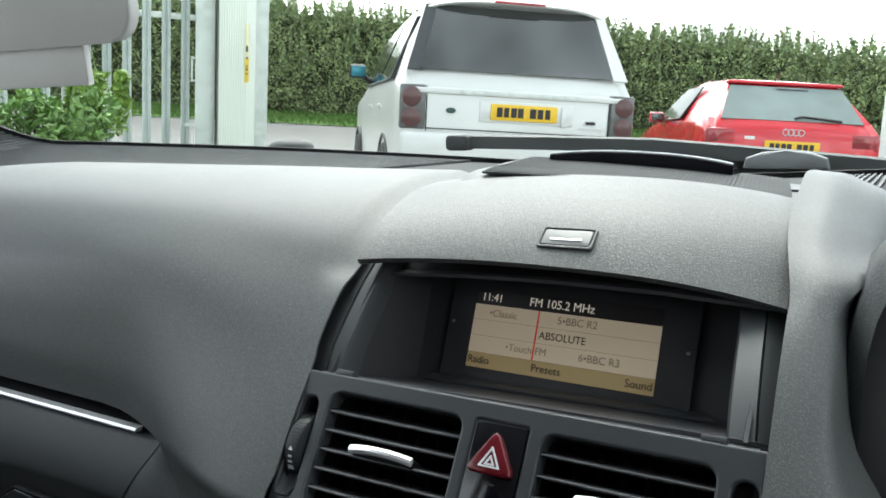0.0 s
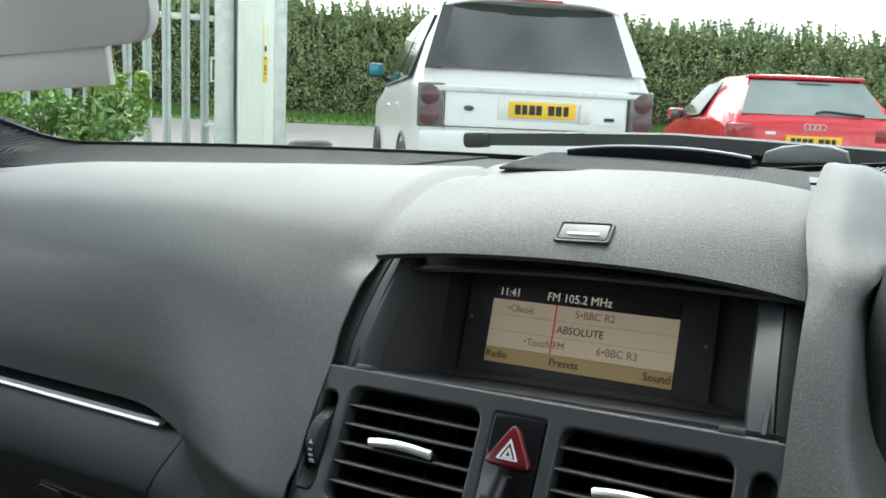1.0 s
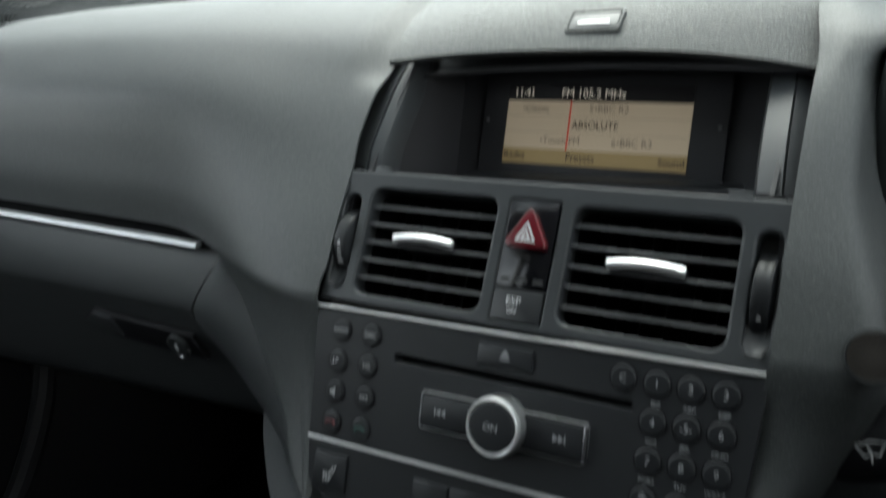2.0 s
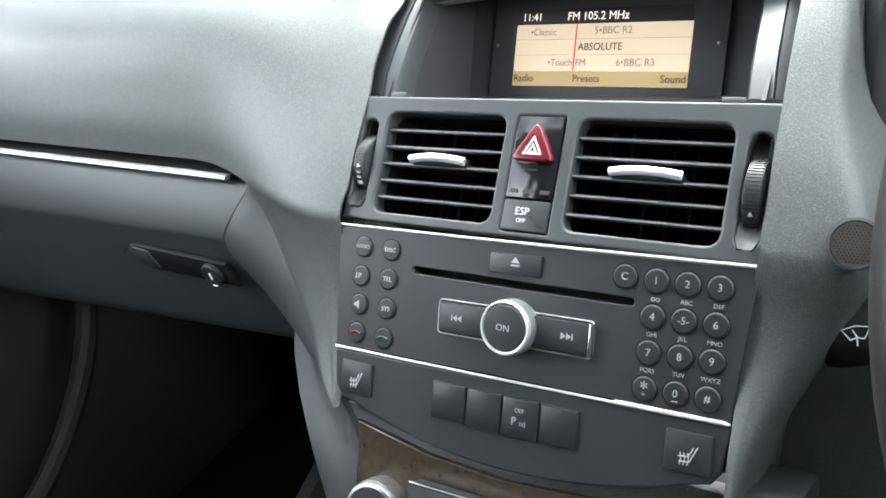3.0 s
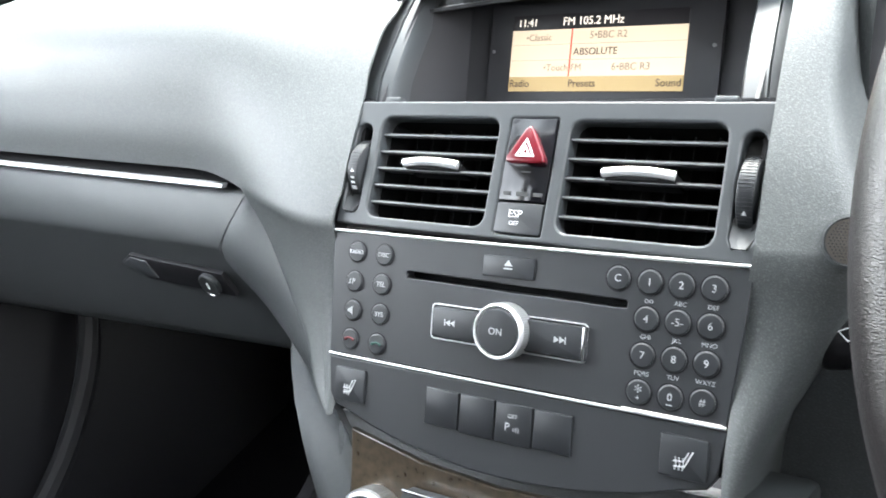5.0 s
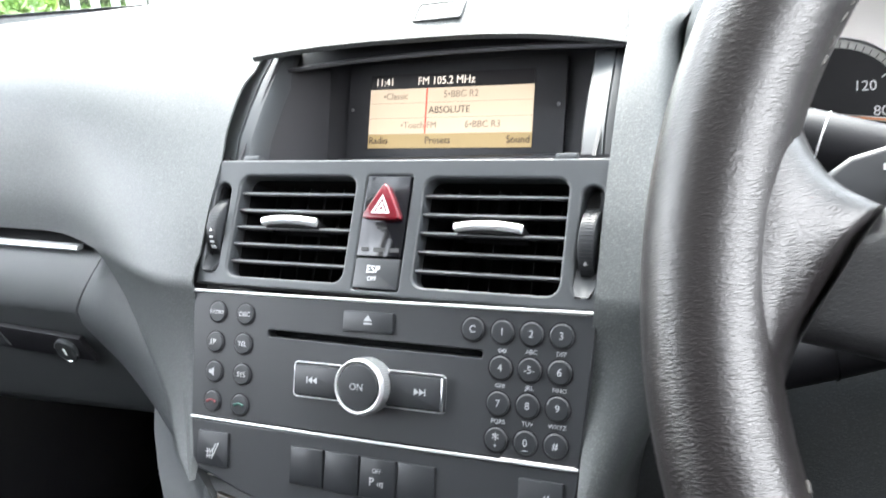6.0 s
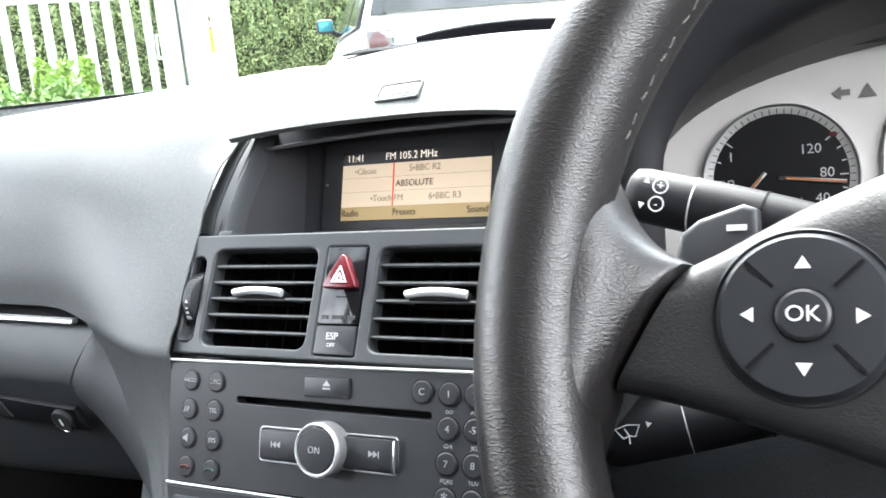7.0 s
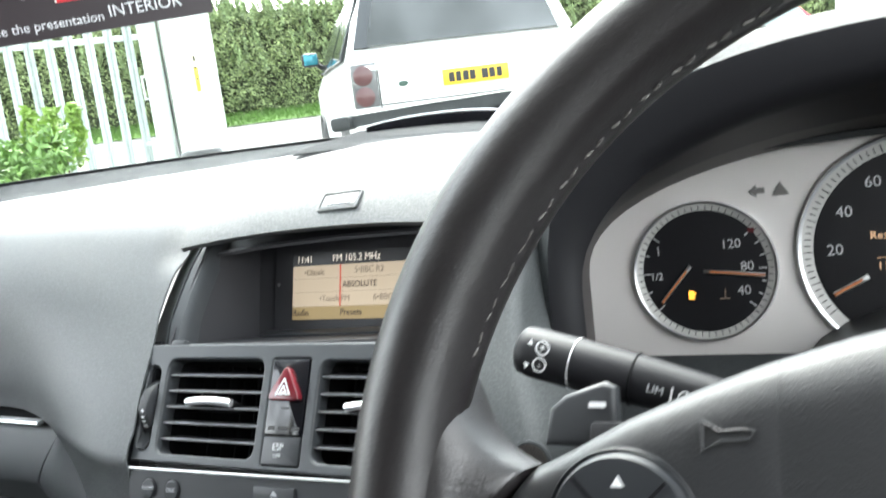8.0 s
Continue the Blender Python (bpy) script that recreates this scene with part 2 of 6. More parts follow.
def lathe(bm, prof, n=32, m=None):
    """prof: (radius, height) pairs, turned round the local z axis."""
    m = m or Matrix()
    rows = [[m @ Vector((r * math.cos(2 * math.pi * i / n), r * math.sin(2 * math.pi * i / n), z)) for i in range(n)] for r, z in prof]
    return loft(bm, rows, closed=True, cap=True)


def curve_mesh(cu):
    ob = new("draft", cu)
    me = bpy.data.meshes.new_from_object(ob.evaluated_get(bpy.context.evaluated_depsgraph_get()))
    bpy.data.objects.remove(ob)
    bpy.data.curves.remove(cu)
    return me


def plate(name, loops, depth, bevel, material, parent, m=None, label=""):
    """A flat plate with holes: the outline and the holes are loops of points; its front lies at z = 0, its rims are rounded."""
    cu = bpy.data.curves.new(name, "CURVE")
    cu.dimensions, cu.fill_mode = "2D", "BOTH"
    cu.extrude, cu.bevel_depth, cu.bevel_resolution = max(1e-4, depth / 2 - bevel), bevel, 2
    cu.offset = -bevel
    for pts in loops:
        sp = cu.splines.new("POLY")
        sp.points.add(len(pts) - 1)
        for q, (x, y) in zip(sp.points, pts):
            q.co = (x, y, -depth / 2, 1)
        sp.use_cyclic_u = True
    me = curve_mesh(cu)
    me.name = name
    me.materials.clear()
    me.materials.append(material)
    me.shade_smooth()
    me.set_sharp_from_angle(angle=radians(35))
    ob = new(name, me)
    ob.parent = parent
    if m is not None:
        ob.matrix_basis = m
    return tagged(ob, label)


def text(words, size, at, material, parent, m=None, align="CENTER", squeeze=1.0, name="lettering", deep=0.0001):
    cu = bpy.data.curves.new("letters", "FONT")
    cu.body, cu.size, cu.align_x, cu.align_y, cu.extrude = words, size, align, "CENTER", deep
    cu.resolution_u = 3
    me = curve_mesh(cu)
    me.name = name
    me.materials.clear()
    me.materials.append(material)
    ob = new(name, me)
    ob.parent = parent
    ob.matrix_basis = (m or Matrix()) @ Matrix.Translation(at) @ Matrix.Diagonal((squeeze, 1, 1, 1))
    return ob


def axes(x, y, z, o):
    return Matrix(((x[0], y[0], z[0], o[0]), (x[1], y[1], z[1], o[1]), (x[2], y[2], z[2], o[2]), (0, 0, 0, 1)))


def smoothstep(a, b, x):
    t = min(1.0, max(0.0, (x - a) / (b - a)))
    return t * t * (3 - 2 * t)


def spline(keys, x):
    """Smooth value at x through (x, value) pairs in rising order."""
    if x <= keys[0][0]:
        return keys[0][1]
    for i in range(len(keys) - 1):
        (x0, y0), (x1, y1) = keys[i], keys[i + 1]
        if x <= x1:
            ya, xa = (keys[i - 1][1], keys[i - 1][0]) if i else (y0, x0)
            yb, xb = (keys[i + 2][1], keys[i + 2][0]) if i + 2 < len(keys) else (y1, x1)
            h = x1 - x0
            m0, m1 = (y1 - ya) / (x1 - xa) * h, (yb - y0) / (xb - x0) * h
            t = (x - x0) / h
            return (2 * t ** 3 - 3 * t * t + 1) * y0 + (t ** 3 - 2 * t * t + t) * m0 + (3 * t * t - 2 * t ** 3) * y1 + (t ** 3 - t * t) * m1
    return keys[-1][1]


# the centre stack: x right, y up along its face, z out towards the seats
ST, CT = math.sin(radians(21)), math.cos(radians(21))
STACK = LEAN @ axes((1, 0, 0), (0, ST, CT), (0, -CT, ST), (0, 0, 0.82))
UPPER = STACK @ Matrix.Rotation(radians(-10), 4, "X")

# ---- the dashboard ----
dash = thing("dashboard", "dark grey grained dashboard of a parked car", "dashboard", LEAN)

PASS = [(0.285, 0.985), (0.24, 0.988), (0.18, 0.984), (0.13, 0.9715), (0.098, 0.9555), (0.0695, 0.9345), (0.0595, 0.912), (0.0535, 0.885), (0.0492, 0.862), (0.0475, 0.8400)]
MIDL = [(0.285, 0.985), (0.21, 0.987), (0.155, 0.977), (0.112, 0.958), (0.086, 0.936), (0.062, 0.912), (0.042, 0.888), (0.022, 0.862), (0.008, 0.84), (-0.001, 0.825)]


def fine(keys, n):
    k = len(keys) - 1
    ys = [(i, p[0]) for i, p in enumerate(keys)]
    zs = [(i, p[1]) for i, p in enumerate(keys)]
    return [(spline(ys, k * i / n), spline(zs, k * i / n)) for i in range(n + 1)]


A, C = fine(PASS, 36), fine(MIDL, 36)
XS = [-0.80 + 0.02 * i for i in range(27)] + [-0.27 + 0.006 * i for i in range(24)] + [-0.1255, -0.1206]


def flank(ax, z, fall):
    """The face beside the stack at the distance ax from the middle; past fall it turns away forwards."""
    y = (z - 0.82) * ST / CT - 0.001 - 0.003 * math.sin(math.pi * min(1, max(0, ax - 0.1225) / 0.03))
    return y + 0.045 * max(0, (ax - fall + 0.034) / 0.038) ** 2.2


# seam between the grained flank and the smooth cap and console side: height along the stack, distance from the middle
SEAM = [(-0.3, 0.098), (-0.135, 0.1008), (-0.112, 0.1185), (-0.1035, 0.133), (-0.0945, 0.1412), (-0.0773, 0.154), (-0.0577, 0.172), (-0.0394, 0.187), (-0.0193, 0.2013), (0.0004, 0.216), (0.0147, 0.227), (0.03, 0.227), (0.2, 0.227)]


def stack_taper(v):
    """How far the stack has narrowed at the height v along its face."""
    return 0.0032 * smoothstep(0, 0.075, -v) + 0.004 * smoothstep(0.075, 0.1, -v)


def pad_column(x, top, fall):
    """A column of the driver's pad, carried on downwards as the flank of the stack."""
    col = [(x, y, z) for y, z in top]
    yb, zb = top[-1]
    out = smoothstep(fall, fall + 0.02, x)
    for j in range(1, 27):
        z = zb - 0.0125 * (j * (1 - out) + min(j, 3) * out)
        t = smoothstep(0, 7, j)
        y = yb * (1 - t) + flank(min(x, fall + 0.004), z, fall) * t + out * min(0.25, 0.12 * j)
        col.append((x - stack_taper((z - 0.82) / CT) * max(0.0, 1 - (x - 0.1235) / 0.02), y, z))
    return col


FLANK_IN, FLANK_OUT, FLANK_END = 0.1206, 0.227, 0.7165
RISE = 0.034  # the glovebox grows taller towards the door


def flank_point(y, z, u, s):
    """A point of the passenger's flank under the pad's edge (y, z): u runs from the stack to the seam, s from the pad down."""
    zz = z + (FLANK_END - z) * s
    v = (zz - 0.82) / CT
    inner = FLANK_IN - stack_taper(v)
    outer = max(spline(SEAM, v), inner + 0.0012)
    plane = (zz - 0.82) * ST / CT - 0.001 - 0.0025 * math.sin(math.pi * min(1, 3 * u)) * (u < 0.333) + 0.007 * u ** 7
    back = (y - plane) * (1 - s)
    return (-inner - (outer - inner) * u, plane + back, zz)


def pad_top(x):
    w = smoothstep(-0.30, -0.13, x)
    side = smoothstep(-0.55, -0.80, x)
    dip = 0.009 * smoothstep(-0.15, -0.1245, x)
    lift = RISE * max(0, -0.262 - x)
    return [(a[0] * (1 - w) + c[0] * w - 0.05 * side * (i < 8), a[1] * (1 - w) + c[1] * w - 0.012 * side - dip * smoothstep(0.925, 0.95, c[1]) + lift * smoothstep(0.92, 0.85, a[1])) for i, (a, c) in enumerate(zip(A, C))]


bm = B()
rows = []
for x in [x for x in XS if x < -FLANK_OUT] + [-FLANK_OUT]:
    top = pad_top(x)
    yb, zb = top[-1]
    rows.append([(x, y, z) for y, z in top] + [(x, yb + 0.003 + 0.07 * j, zb - 0.002 * j) for j in range(1, 4)])
loft(bm, rows)
rows = []
for x in [-FLANK_OUT] + [x for x in XS if x > -FLANK_OUT]:
    top = pad_top(x)
    yb, zb = top[-1]
    u = (-x - FLANK_IN) / (FLANK_OUT - FLANK_IN)
    tuck = 0.0026 * (x > -0.121)  # the innermost column reaches under the vent panel's edge
    rows.append([(x + tuck * smoothstep(0.832, 0.842, z) * smoothstep(0.905, 0.89, z), y, z) for y, z in top] + [flank_point(yb, zb, u, r / 24) for r in range(1, 25)])
loft(bm, rows)
bmesh.ops.remove_doubles(bm, verts=bm.verts, dist=1e-6)
part("passenger_pad", thick(bm, -0.0012), DASH, dash, "soft grained pad over the glovebox", 60)

SVM = axes((1, 0, 0), (0, 0.83, 0.55), (0, -0.55, 0.83), (-0.69, 0.118, 0.9665))
side_vent = part("side_vent", prism(B(), rrect(-0.03, -0.012, 0.03, 0.012, 0.008), -0.004, 0.0015, 0.0008, m=SVM), VOID, dash, "small dark side vent")
for i in range(5):
    part("slat", box(B(), (-0.02 + 0.01 * i, 0, 0.002), (0.002, 0.02, 0.0015), m=SVM), RADIO, side_vent)

# right of the stack, up to the cowl over the dials
bm = B()
rows = []
for i in range(13):
    x = 0.1235 + 0.0042 * i
    w = smoothstep(0.125, 0.23, x)
    back = 0.05 * smoothstep(0.152, 0.176, x) ** 2
    rows.append(pad_column(x, [(c[0] + 0.012 * w + back, c[1] - 0.006 * w - 0.2 * back - 0.0035 * smoothstep(0.925, 0.95, c[1]) * smoothstep(0.142, 0.127, x)) for c in C], 0.168))
EDGE = [(-0.3, 0.125), (-0.14, 0.125), (-0.1, 0.132), (-0.07, 0.147), (-0.04, 0.164), (-0.01, 0.177), (0.02, 0.179), (0.045, 0.169), (0.07, 0.158), (0.1, 0.155), (0.14, 0.156), (0.2, 0.174)]
for row in rows:
    for i, (x, y, z) in enumerate(row):
        xe = spline(EDGE, (z - 0.82) / CT)
        xe += (0.1739 - xe) * smoothstep(0.935, 0.955, z)
        x0 = 0.1212 + 0.0035 * smoothstep(0.80, 0.832, z) - 0.009 * smoothstep(0.938, 0.978, z)
        z += (0.009 * smoothstep(0.17, 0.24, y) - 0.019 * smoothstep(0.118, 0.178, x)) * smoothstep(0.945, 0.975, z)
        row[i] = (x0 + (x - 0.1235) * (xe - x0) / 0.0504, y, z)
loft(bm, rows)
part("driver_pad", thick(bm, -0.0012), DASH, dash, "", 60)

def screen_base(x):
    """Height of the windscreen's lower edge, lowest in the middle."""
    return 0.956 + 0.046 * abs(x / 0.8) + 0.05 * smoothstep(0.75, 0.87, abs(x)) ** 1.5


# dark shelf between the pad and the windscreen
bm = B()
rows = []
for i in range(41):
    x = -0.85 + 0.045 * i
    bow = 0.30 * abs(x / 0.8) ** 2.4
    zr = screen_base(x)
    rows.append([(x, y - bow * k, z) for y, z, k in ((0.27, 0.9785, 0), (0.30, 0.978 * 0.93 + zr * 0.07, 0.1), (0.42, 0.978 * 0.6 + zr * 0.4, 0.5), (0.56, 0.978 * 0.25 + zr * 0.75, 0.9), (0.66, zr, 1))])
loft(bm, rows)
part("defroster_shelf", thick(bm, 0.004), DEFROST, dash, "matt black ribbed shelf under the windscreen", 50)
for x0, x1 in ((-0.835, -0.30), (0.12, 0.60)):
    bm = B()
    for i in range(int((x1 - x0) / 0.0056)):
        x = x0 + 0.0056 * i
        bow, zr = 0.30 * abs(x / 0.8) ** 2.4, screen_base(x)
        keys = ((0.30, 0.978 * 0.93 + zr * 0.07, 0.1), (0.42, 0.978 * 0.6 + zr * 0.4, 0.5), (0.56, 0.978 * 0.25 + zr * 0.75, 0.9), (0.65, zr, 1))
        loft(bm, [[(x - 0.001, y - bow * k, z - 0.001), (x + 0.001, y - bow * k, z - 0.001), (x + 0.001, y - bow * k, z + 0.0026), (x - 0.001, y - bow * k, z + 0.0026)] for y, z, k in keys], closed=True, cap=True)
    part("defroster_ribs", bm, DASH_LOW, dash, "fine ribs of the defroster shelf", 0, kind="stuff")

# raised centre with its grille, set a little askew


def deck(y, t, wide, lift):
    """A point of the raised centre: t runs from -1 to 1 across it."""
    x = 0.013 - 0.13 * (y - 0.2) + wide * t
    z = spline([(0.16, 0.972), (0.195, 0.9862), (0.25, 0.988), (0.325, 0.989), (0.345, 0.986), (0.4, 0.976)], y)
    return (x, y, z + lift - 0.07 * x - 0.002 * abs(t) ** 2.2 - 0.024 * smoothstep(1.0, 1.2, abs(t)))


bm = loft(B(), [[deck(y, -1.2 + 0.1 * i, 0.112, -0.0022) for i in range(25)] for y in (0.165, 0.195, 0.22, 0.25, 0.29, 0.325, 0.335, 0.345, 0.37, 0.40)])
part("centre_hump", thick(bm, 0.003), DASH, dash, "raised centre of the dashboard", 50)
bm = loft(B(), [[deck(y, -1 + 0.125 * i, 0.099, 0.0) for i in range(17)] for y in (0.195, 0.22, 0.25, 0.29, 0.325)])
grille = part("centre_grille", thick(bm, -0.0015), DEFROST, dash, "black ribbed centre grille", 50)
bm = B()
for i in range(68):
    t = -0.97 + 1.94 * i / 67
    rows = []
    for y in (0.197, 0.22, 0.25, 0.29, 0.323):
        x, _, z = deck(y, t, 0.099, 0.0)
        rows.append([(x - 0.0007, y, z), (x + 0.0007, y, z), (x + 0.0007, y, z + 0.0018), (x - 0.0007, y, z + 0.0018)])
    loft(bm, rows, closed=True, cap=True)
part("grille_ribs", bm, DEFROST, grille, "", 0, kind="stuff")

# dark lens-shaped bar on the centre, with a bright rim
sensor_bar = thing("centre_sensor_bar", "low dark curved bar with a bright rim on the dashboard", "sensor", LEAN)
rows = []
for i in range(25):
    t = -1 + i / 12
    x = -0.0065 + 0.0685 * t
    top = 0.9965 - 0.045 * (x + 0.0065) + 0.0045 * (1 - abs(t) ** 2.4)
    y = 0.300 - 0.006 * t * t
    rows.append([(x, y + 0.002, top - 0.017), (x, y, top - 0.001), (x, y + 0.0012, top), (x, y + 0.024, top - 0.003), (x, y + 0.045, top - 0.017)])
part("bar_body", loft(B(), rows, closed=True, cap=True), GLOSS, sensor_bar, "", 40)
part("bar_rim", tube(B(), [(r[2][0], r[2][1], r[2][2] + 0.0001) for r in rows], 0.0008, 6), BRIGHT, sensor_bar, "bright rim")

# ---- screen lid ----
recess_host = dash
lid = thing("screen_lid", "open grained flip-up lid over the display", "screen cover", LEAN)
bm = B()
rows = []
LIDK = [(0.100, 0.9475, 0.9405), (0.104, 0.9515, 0.944), (0.115, 0.961, 0.9535), (0.13, 0.9705, 0.9635), (0.15, 0.9795, 0.9725), (0.17, 0.9855, 0.978), (0.19, 0.989, 0.9805), (0.203, 0.990, 0.981)]
for y, zc, ze in LIDK:
    row = []
    for i in range(31):
        t = -1 + i / 15
        left, near = max(0.0, -t) ** 1.6, 1 - smoothstep(0.1, 0.165, y)
        row.append((0.1227 * t + 0.011 * near * left - 0.0085 * max(0.0, t) ** 2 * smoothstep(0.107, 0.2, y), y + 0.004 * max(0.0, t) ** 2 * (y < 0.12) - 0.019 * near * left, zc + (ze - zc) * abs(t) ** 2.3 - 0.0022 * t + 0.0035 * near * left - 0.004 * near * max(0.0, t) ** 3))
    rows.append(row)
loft(bm, rows)
part("lid_panel", thick(bm, 0.0042), LID, lid, "grained lid panel with rounded front lip", 50)
# black sheet added under the lid so that the gaps round it read as shade
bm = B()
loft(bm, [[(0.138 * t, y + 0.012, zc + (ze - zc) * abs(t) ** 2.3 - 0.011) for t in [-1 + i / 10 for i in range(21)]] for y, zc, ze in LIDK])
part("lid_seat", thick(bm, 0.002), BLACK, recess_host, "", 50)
LIDM = axes((1, 0, 0), (0, 0.81, 0.586), (0, -0.586, 0.81), (0.006, 0.1147, 0.9614))
plate("button_frame", [rrect(-0.0163, -0.0082, 0.0163, 0.0082, 0.0022), rrect(-0.0146, -0.0064, 0.0146, 0.0068, 0.0014)], 0.003, 0.0005, LID, lid, LIDM @ pose(0, 0, 0.0004), "grey release button frame")
bm = prism(B(), rrect(-0.0141, -0.0058, 0.0141, 0.0062, 0.0014), -0.003, 0.0001, 0.0005)
btn = part("release_button", bm, BUTTONGREY, lid, "release button", m=LIDM)
bm = box(B(), (0, -0.002, 0.0003), (0.0185, 0.0018, 0.0009), 0.0004)
part("bright_strip", bm, BRIGHT, btn, "bright strip")

# ---- display in its recess ----
recess = thing("display_recess", "deep dark recess holding the car display", "display housing", STACK @ pose(0.0024, 0, 0))
DZ = -0.093
bm = B()
box(bm, (0.0, 0.117, DZ - 0.006), (0.22, 0.09, 0.006))
part("back_wall", bm, RECESS, recess)
bm = loft(B(), [[(-0.118, 0.079, -0.022), (0.118, 0.079, -0.022)], [(-0.11, 0.081, -0.05), (0.11, 0.081, -0.05)], [(-0.105, 0.086, DZ), (0.105, 0.086, DZ)]])
part("recess_floor", thick(bm, 0.002), RECESS, recess)
bm = prism(B(), [(-0.085, 0.0), (0.088, 0.0), (0.085, 0.008), (-0.082, 0.008)], 0, 0.003, 0.001, m=pose(0, 0.0835, DZ + 0.012, -60, 0, 0))
part("sill_step", bm, RADIO, recess)
for s in (-1, 1):
    edge = ((0.078, -0.02), (0.115, -0.035), (0.152, -0.052)) if s < 0 else ((0.078, -0.02), (0.113, -0.045), (0.138, -0.064))
    bm = loft(B(), [[(s * (0.113 - 0.001 * i), v, d) for i, (v, d) in enumerate(edge)], [(s * 0.100, 0.084, DZ - 0.004), (s * 0.100, 0.115, DZ - 0.004), (s * 0.100, 0.165, DZ - 0.004)]])
    part("recess_side", thick(bm, 0.002), RECESS, recess)
    cols = []
    for v, d in ((0.0785, 0.0195), (0.095, 0.0225), (0.115, 0.031), (0.135, 0.041), (0.153, 0.0525), (0.16, 0.058)) if s < 0 else ((0.0785, 0.022), (0.095, 0.029), (0.115, 0.0415), (0.133, 0.0545), (0.144, 0.062)):
        k = 0.0055 * (v - 0.0785) / 0.0655 if s > 0 else 0.0
        cols.append([(s * w - k, v, -d - q) for w, q in ((0.130 if s > 0 else 0.138, 0.012), (0.1215, 0.0045), (0.1165, 0.002), (0.1160, 0.0055), (0.1152, 0.0025), (0.108 - 0.004 * (s > 0), 0.004), (0.1062 - 0.004 * (s > 0), 0.008), (0.105 - 0.004 * (s > 0), 0.02))])
    part("side_trim", thick(loft(B(), cols), 0.001), PANEL, recess, "grey side trim of the recess", 50)
bm = loft(B(), [[(0.116 * t, 0.1485 - 0.004 * t * t, -0.057) for t in (-1, -0.5, 0, 0.5, 1)], [(0.112 * t, 0.166, DZ - 0.006) for t in (-1, -0.5, 0, 0.5, 1)]])
part("recess_ceiling", thick(bm, 0.002), RECESS, recess)
display = thing("display", "lit amber monochrome car radio display", "display", STACK @ pose(-0.0025, 0.115, DZ, 0, 0, -1.2))
bm = prism(B(), rrect(-0.075, -0.031, 0.078, 0.037, 0.002), -0.002, 0.0012, 0.0005)
part("bezel", bm, RECESS, display, "black display surround")
part("header", box(B(), (0, 0.0245, 0.0016), (0.1155, 0.0095, 0.0008)), SCREENDARK, display, "black header band")
part("screen", box(B(), (0, 0.005, 0.0016), (0.1155, 0.0295, 0.0008)), SCREEN, display, "cream lit screen")
part("footer", box(B(), (0, -0.0145, 0.0016), (0.1155, 0.0092, 0.0008)), SCREENBAR, display, "gold menu band")
for i in range(2):
    part("grid_line", box(B(), (0, 0.0103 - 0.0098 * i, 0.0021), (0.1155, 0.0002, 0.0002)), SCREENGREY, display)
part("tuning_line", box(B(), (-0.0155, 0.005, 0.0022), (0.0009, 0.0295, 0.0003)), SCREENRED, display, "red tuning line")
for w, sz, x, y, mt, al in (("11:41", 0.0068, -0.047, 0.0242, SCREENTEXT, "CENTER"), ("FM 105.2 MHz", 0.0072, -0.0225, 0.0242, SCREENTEXT, "LEFT"), ("\u2022Classic", 0.0062, -0.0475, 0.0147, SCREENGREY, "LEFT"), ("5\u2022BBC R2", 0.0064, -0.0035, 0.0152, SCREENGREY, "LEFT"), ("ABSOLUTE", 0.0064, -0.0135, 0.0052, SCREENINK, "LEFT"), ("\u2022Touch FM", 0.0062, -0.0335, -0.0045, SCREENGREY, "LEFT"), ("6\u2022BBC R3", 0.0064, 0.0125, -0.0045, SCREENGREY, "LEFT"), ("Radio", 0.0066, -0.057, -0.0144, SCREENINK, "LEFT"), ("Presets", 0.0066, -0.006, -0.0144, SCREENINK, "CENTER"), ("Sound", 0.0066, 0.057, -0.0144, SCREENINK, "RIGHT")):
    text(w, sz, (x, y, 0.0024), mt, display, align=al, squeeze=0.95)
for x in (-0.0715, 0.0735):
    part("screw_cap", lathe(B(), [(0.0012, 0), (0.0012, 0.0016), (0.0004, 0.002)], 12, pose(x, 0.007, 0)), TRIMGREY, display)

# ---- vent panel ----
VENTS = UPPER @ pose(0.0024, 0.038, 0, 0, 0, -0.9) @ pose(0, -0.038, 0)
vents = thing("vent_panel", "grey centre vent panel with two air vents", "air vents", VENTS)
outer = [(-0.1238, 0.0025), (0.1235, 0.0025), (0.1243, 0.04), (0.1243, 0.074), (0.122, 0.079), (-0.122, 0.079), (-0.1235, 0.074), (-0.1238, 0.04)]
HL, HR = rrect(-0.1026, 0.0082, -0.0216, 0.0692, 0.0065), rrect(0.0216, 0.0088, 0.1026, 0.0684, 0.0065)
TH = [rrect(s * 0.115 - 0.0056, 0.0095, s * 0.115 + 0.0056, 0.0645, 0.0054, 6) for s in (-1, 1)]
CEN = rrect(-0.0142, 0.0055, 0.0142, 0.0695, 0.0015)
plate("panel_frame", [outer, HL, HR, CEN, *TH], 0.012, 0.0014, PANEL, vents, None, "satin grey plastic frame")
bm = loft(B(), [[(-0.1235, 0.0755, -0.0012), (0.1235, 0.0755, -0.0012)], [(-0.1228, 0.0785, -0.0032), (0.1228, 0.0785, -0.0032)], [(-0.1215, 0.0812, -0.009), (0.1215, 0.0812, -0.009)], [(-0.12, 0.0815, -0.014), (0.12, 0.0815, -0.014)], [(-0.12, 0.0795, -0.024), (0.12, 0.0795, -0.024)]])
part("top_ledge", thick(bm, 0.002), PANEL, vents, "", 60)
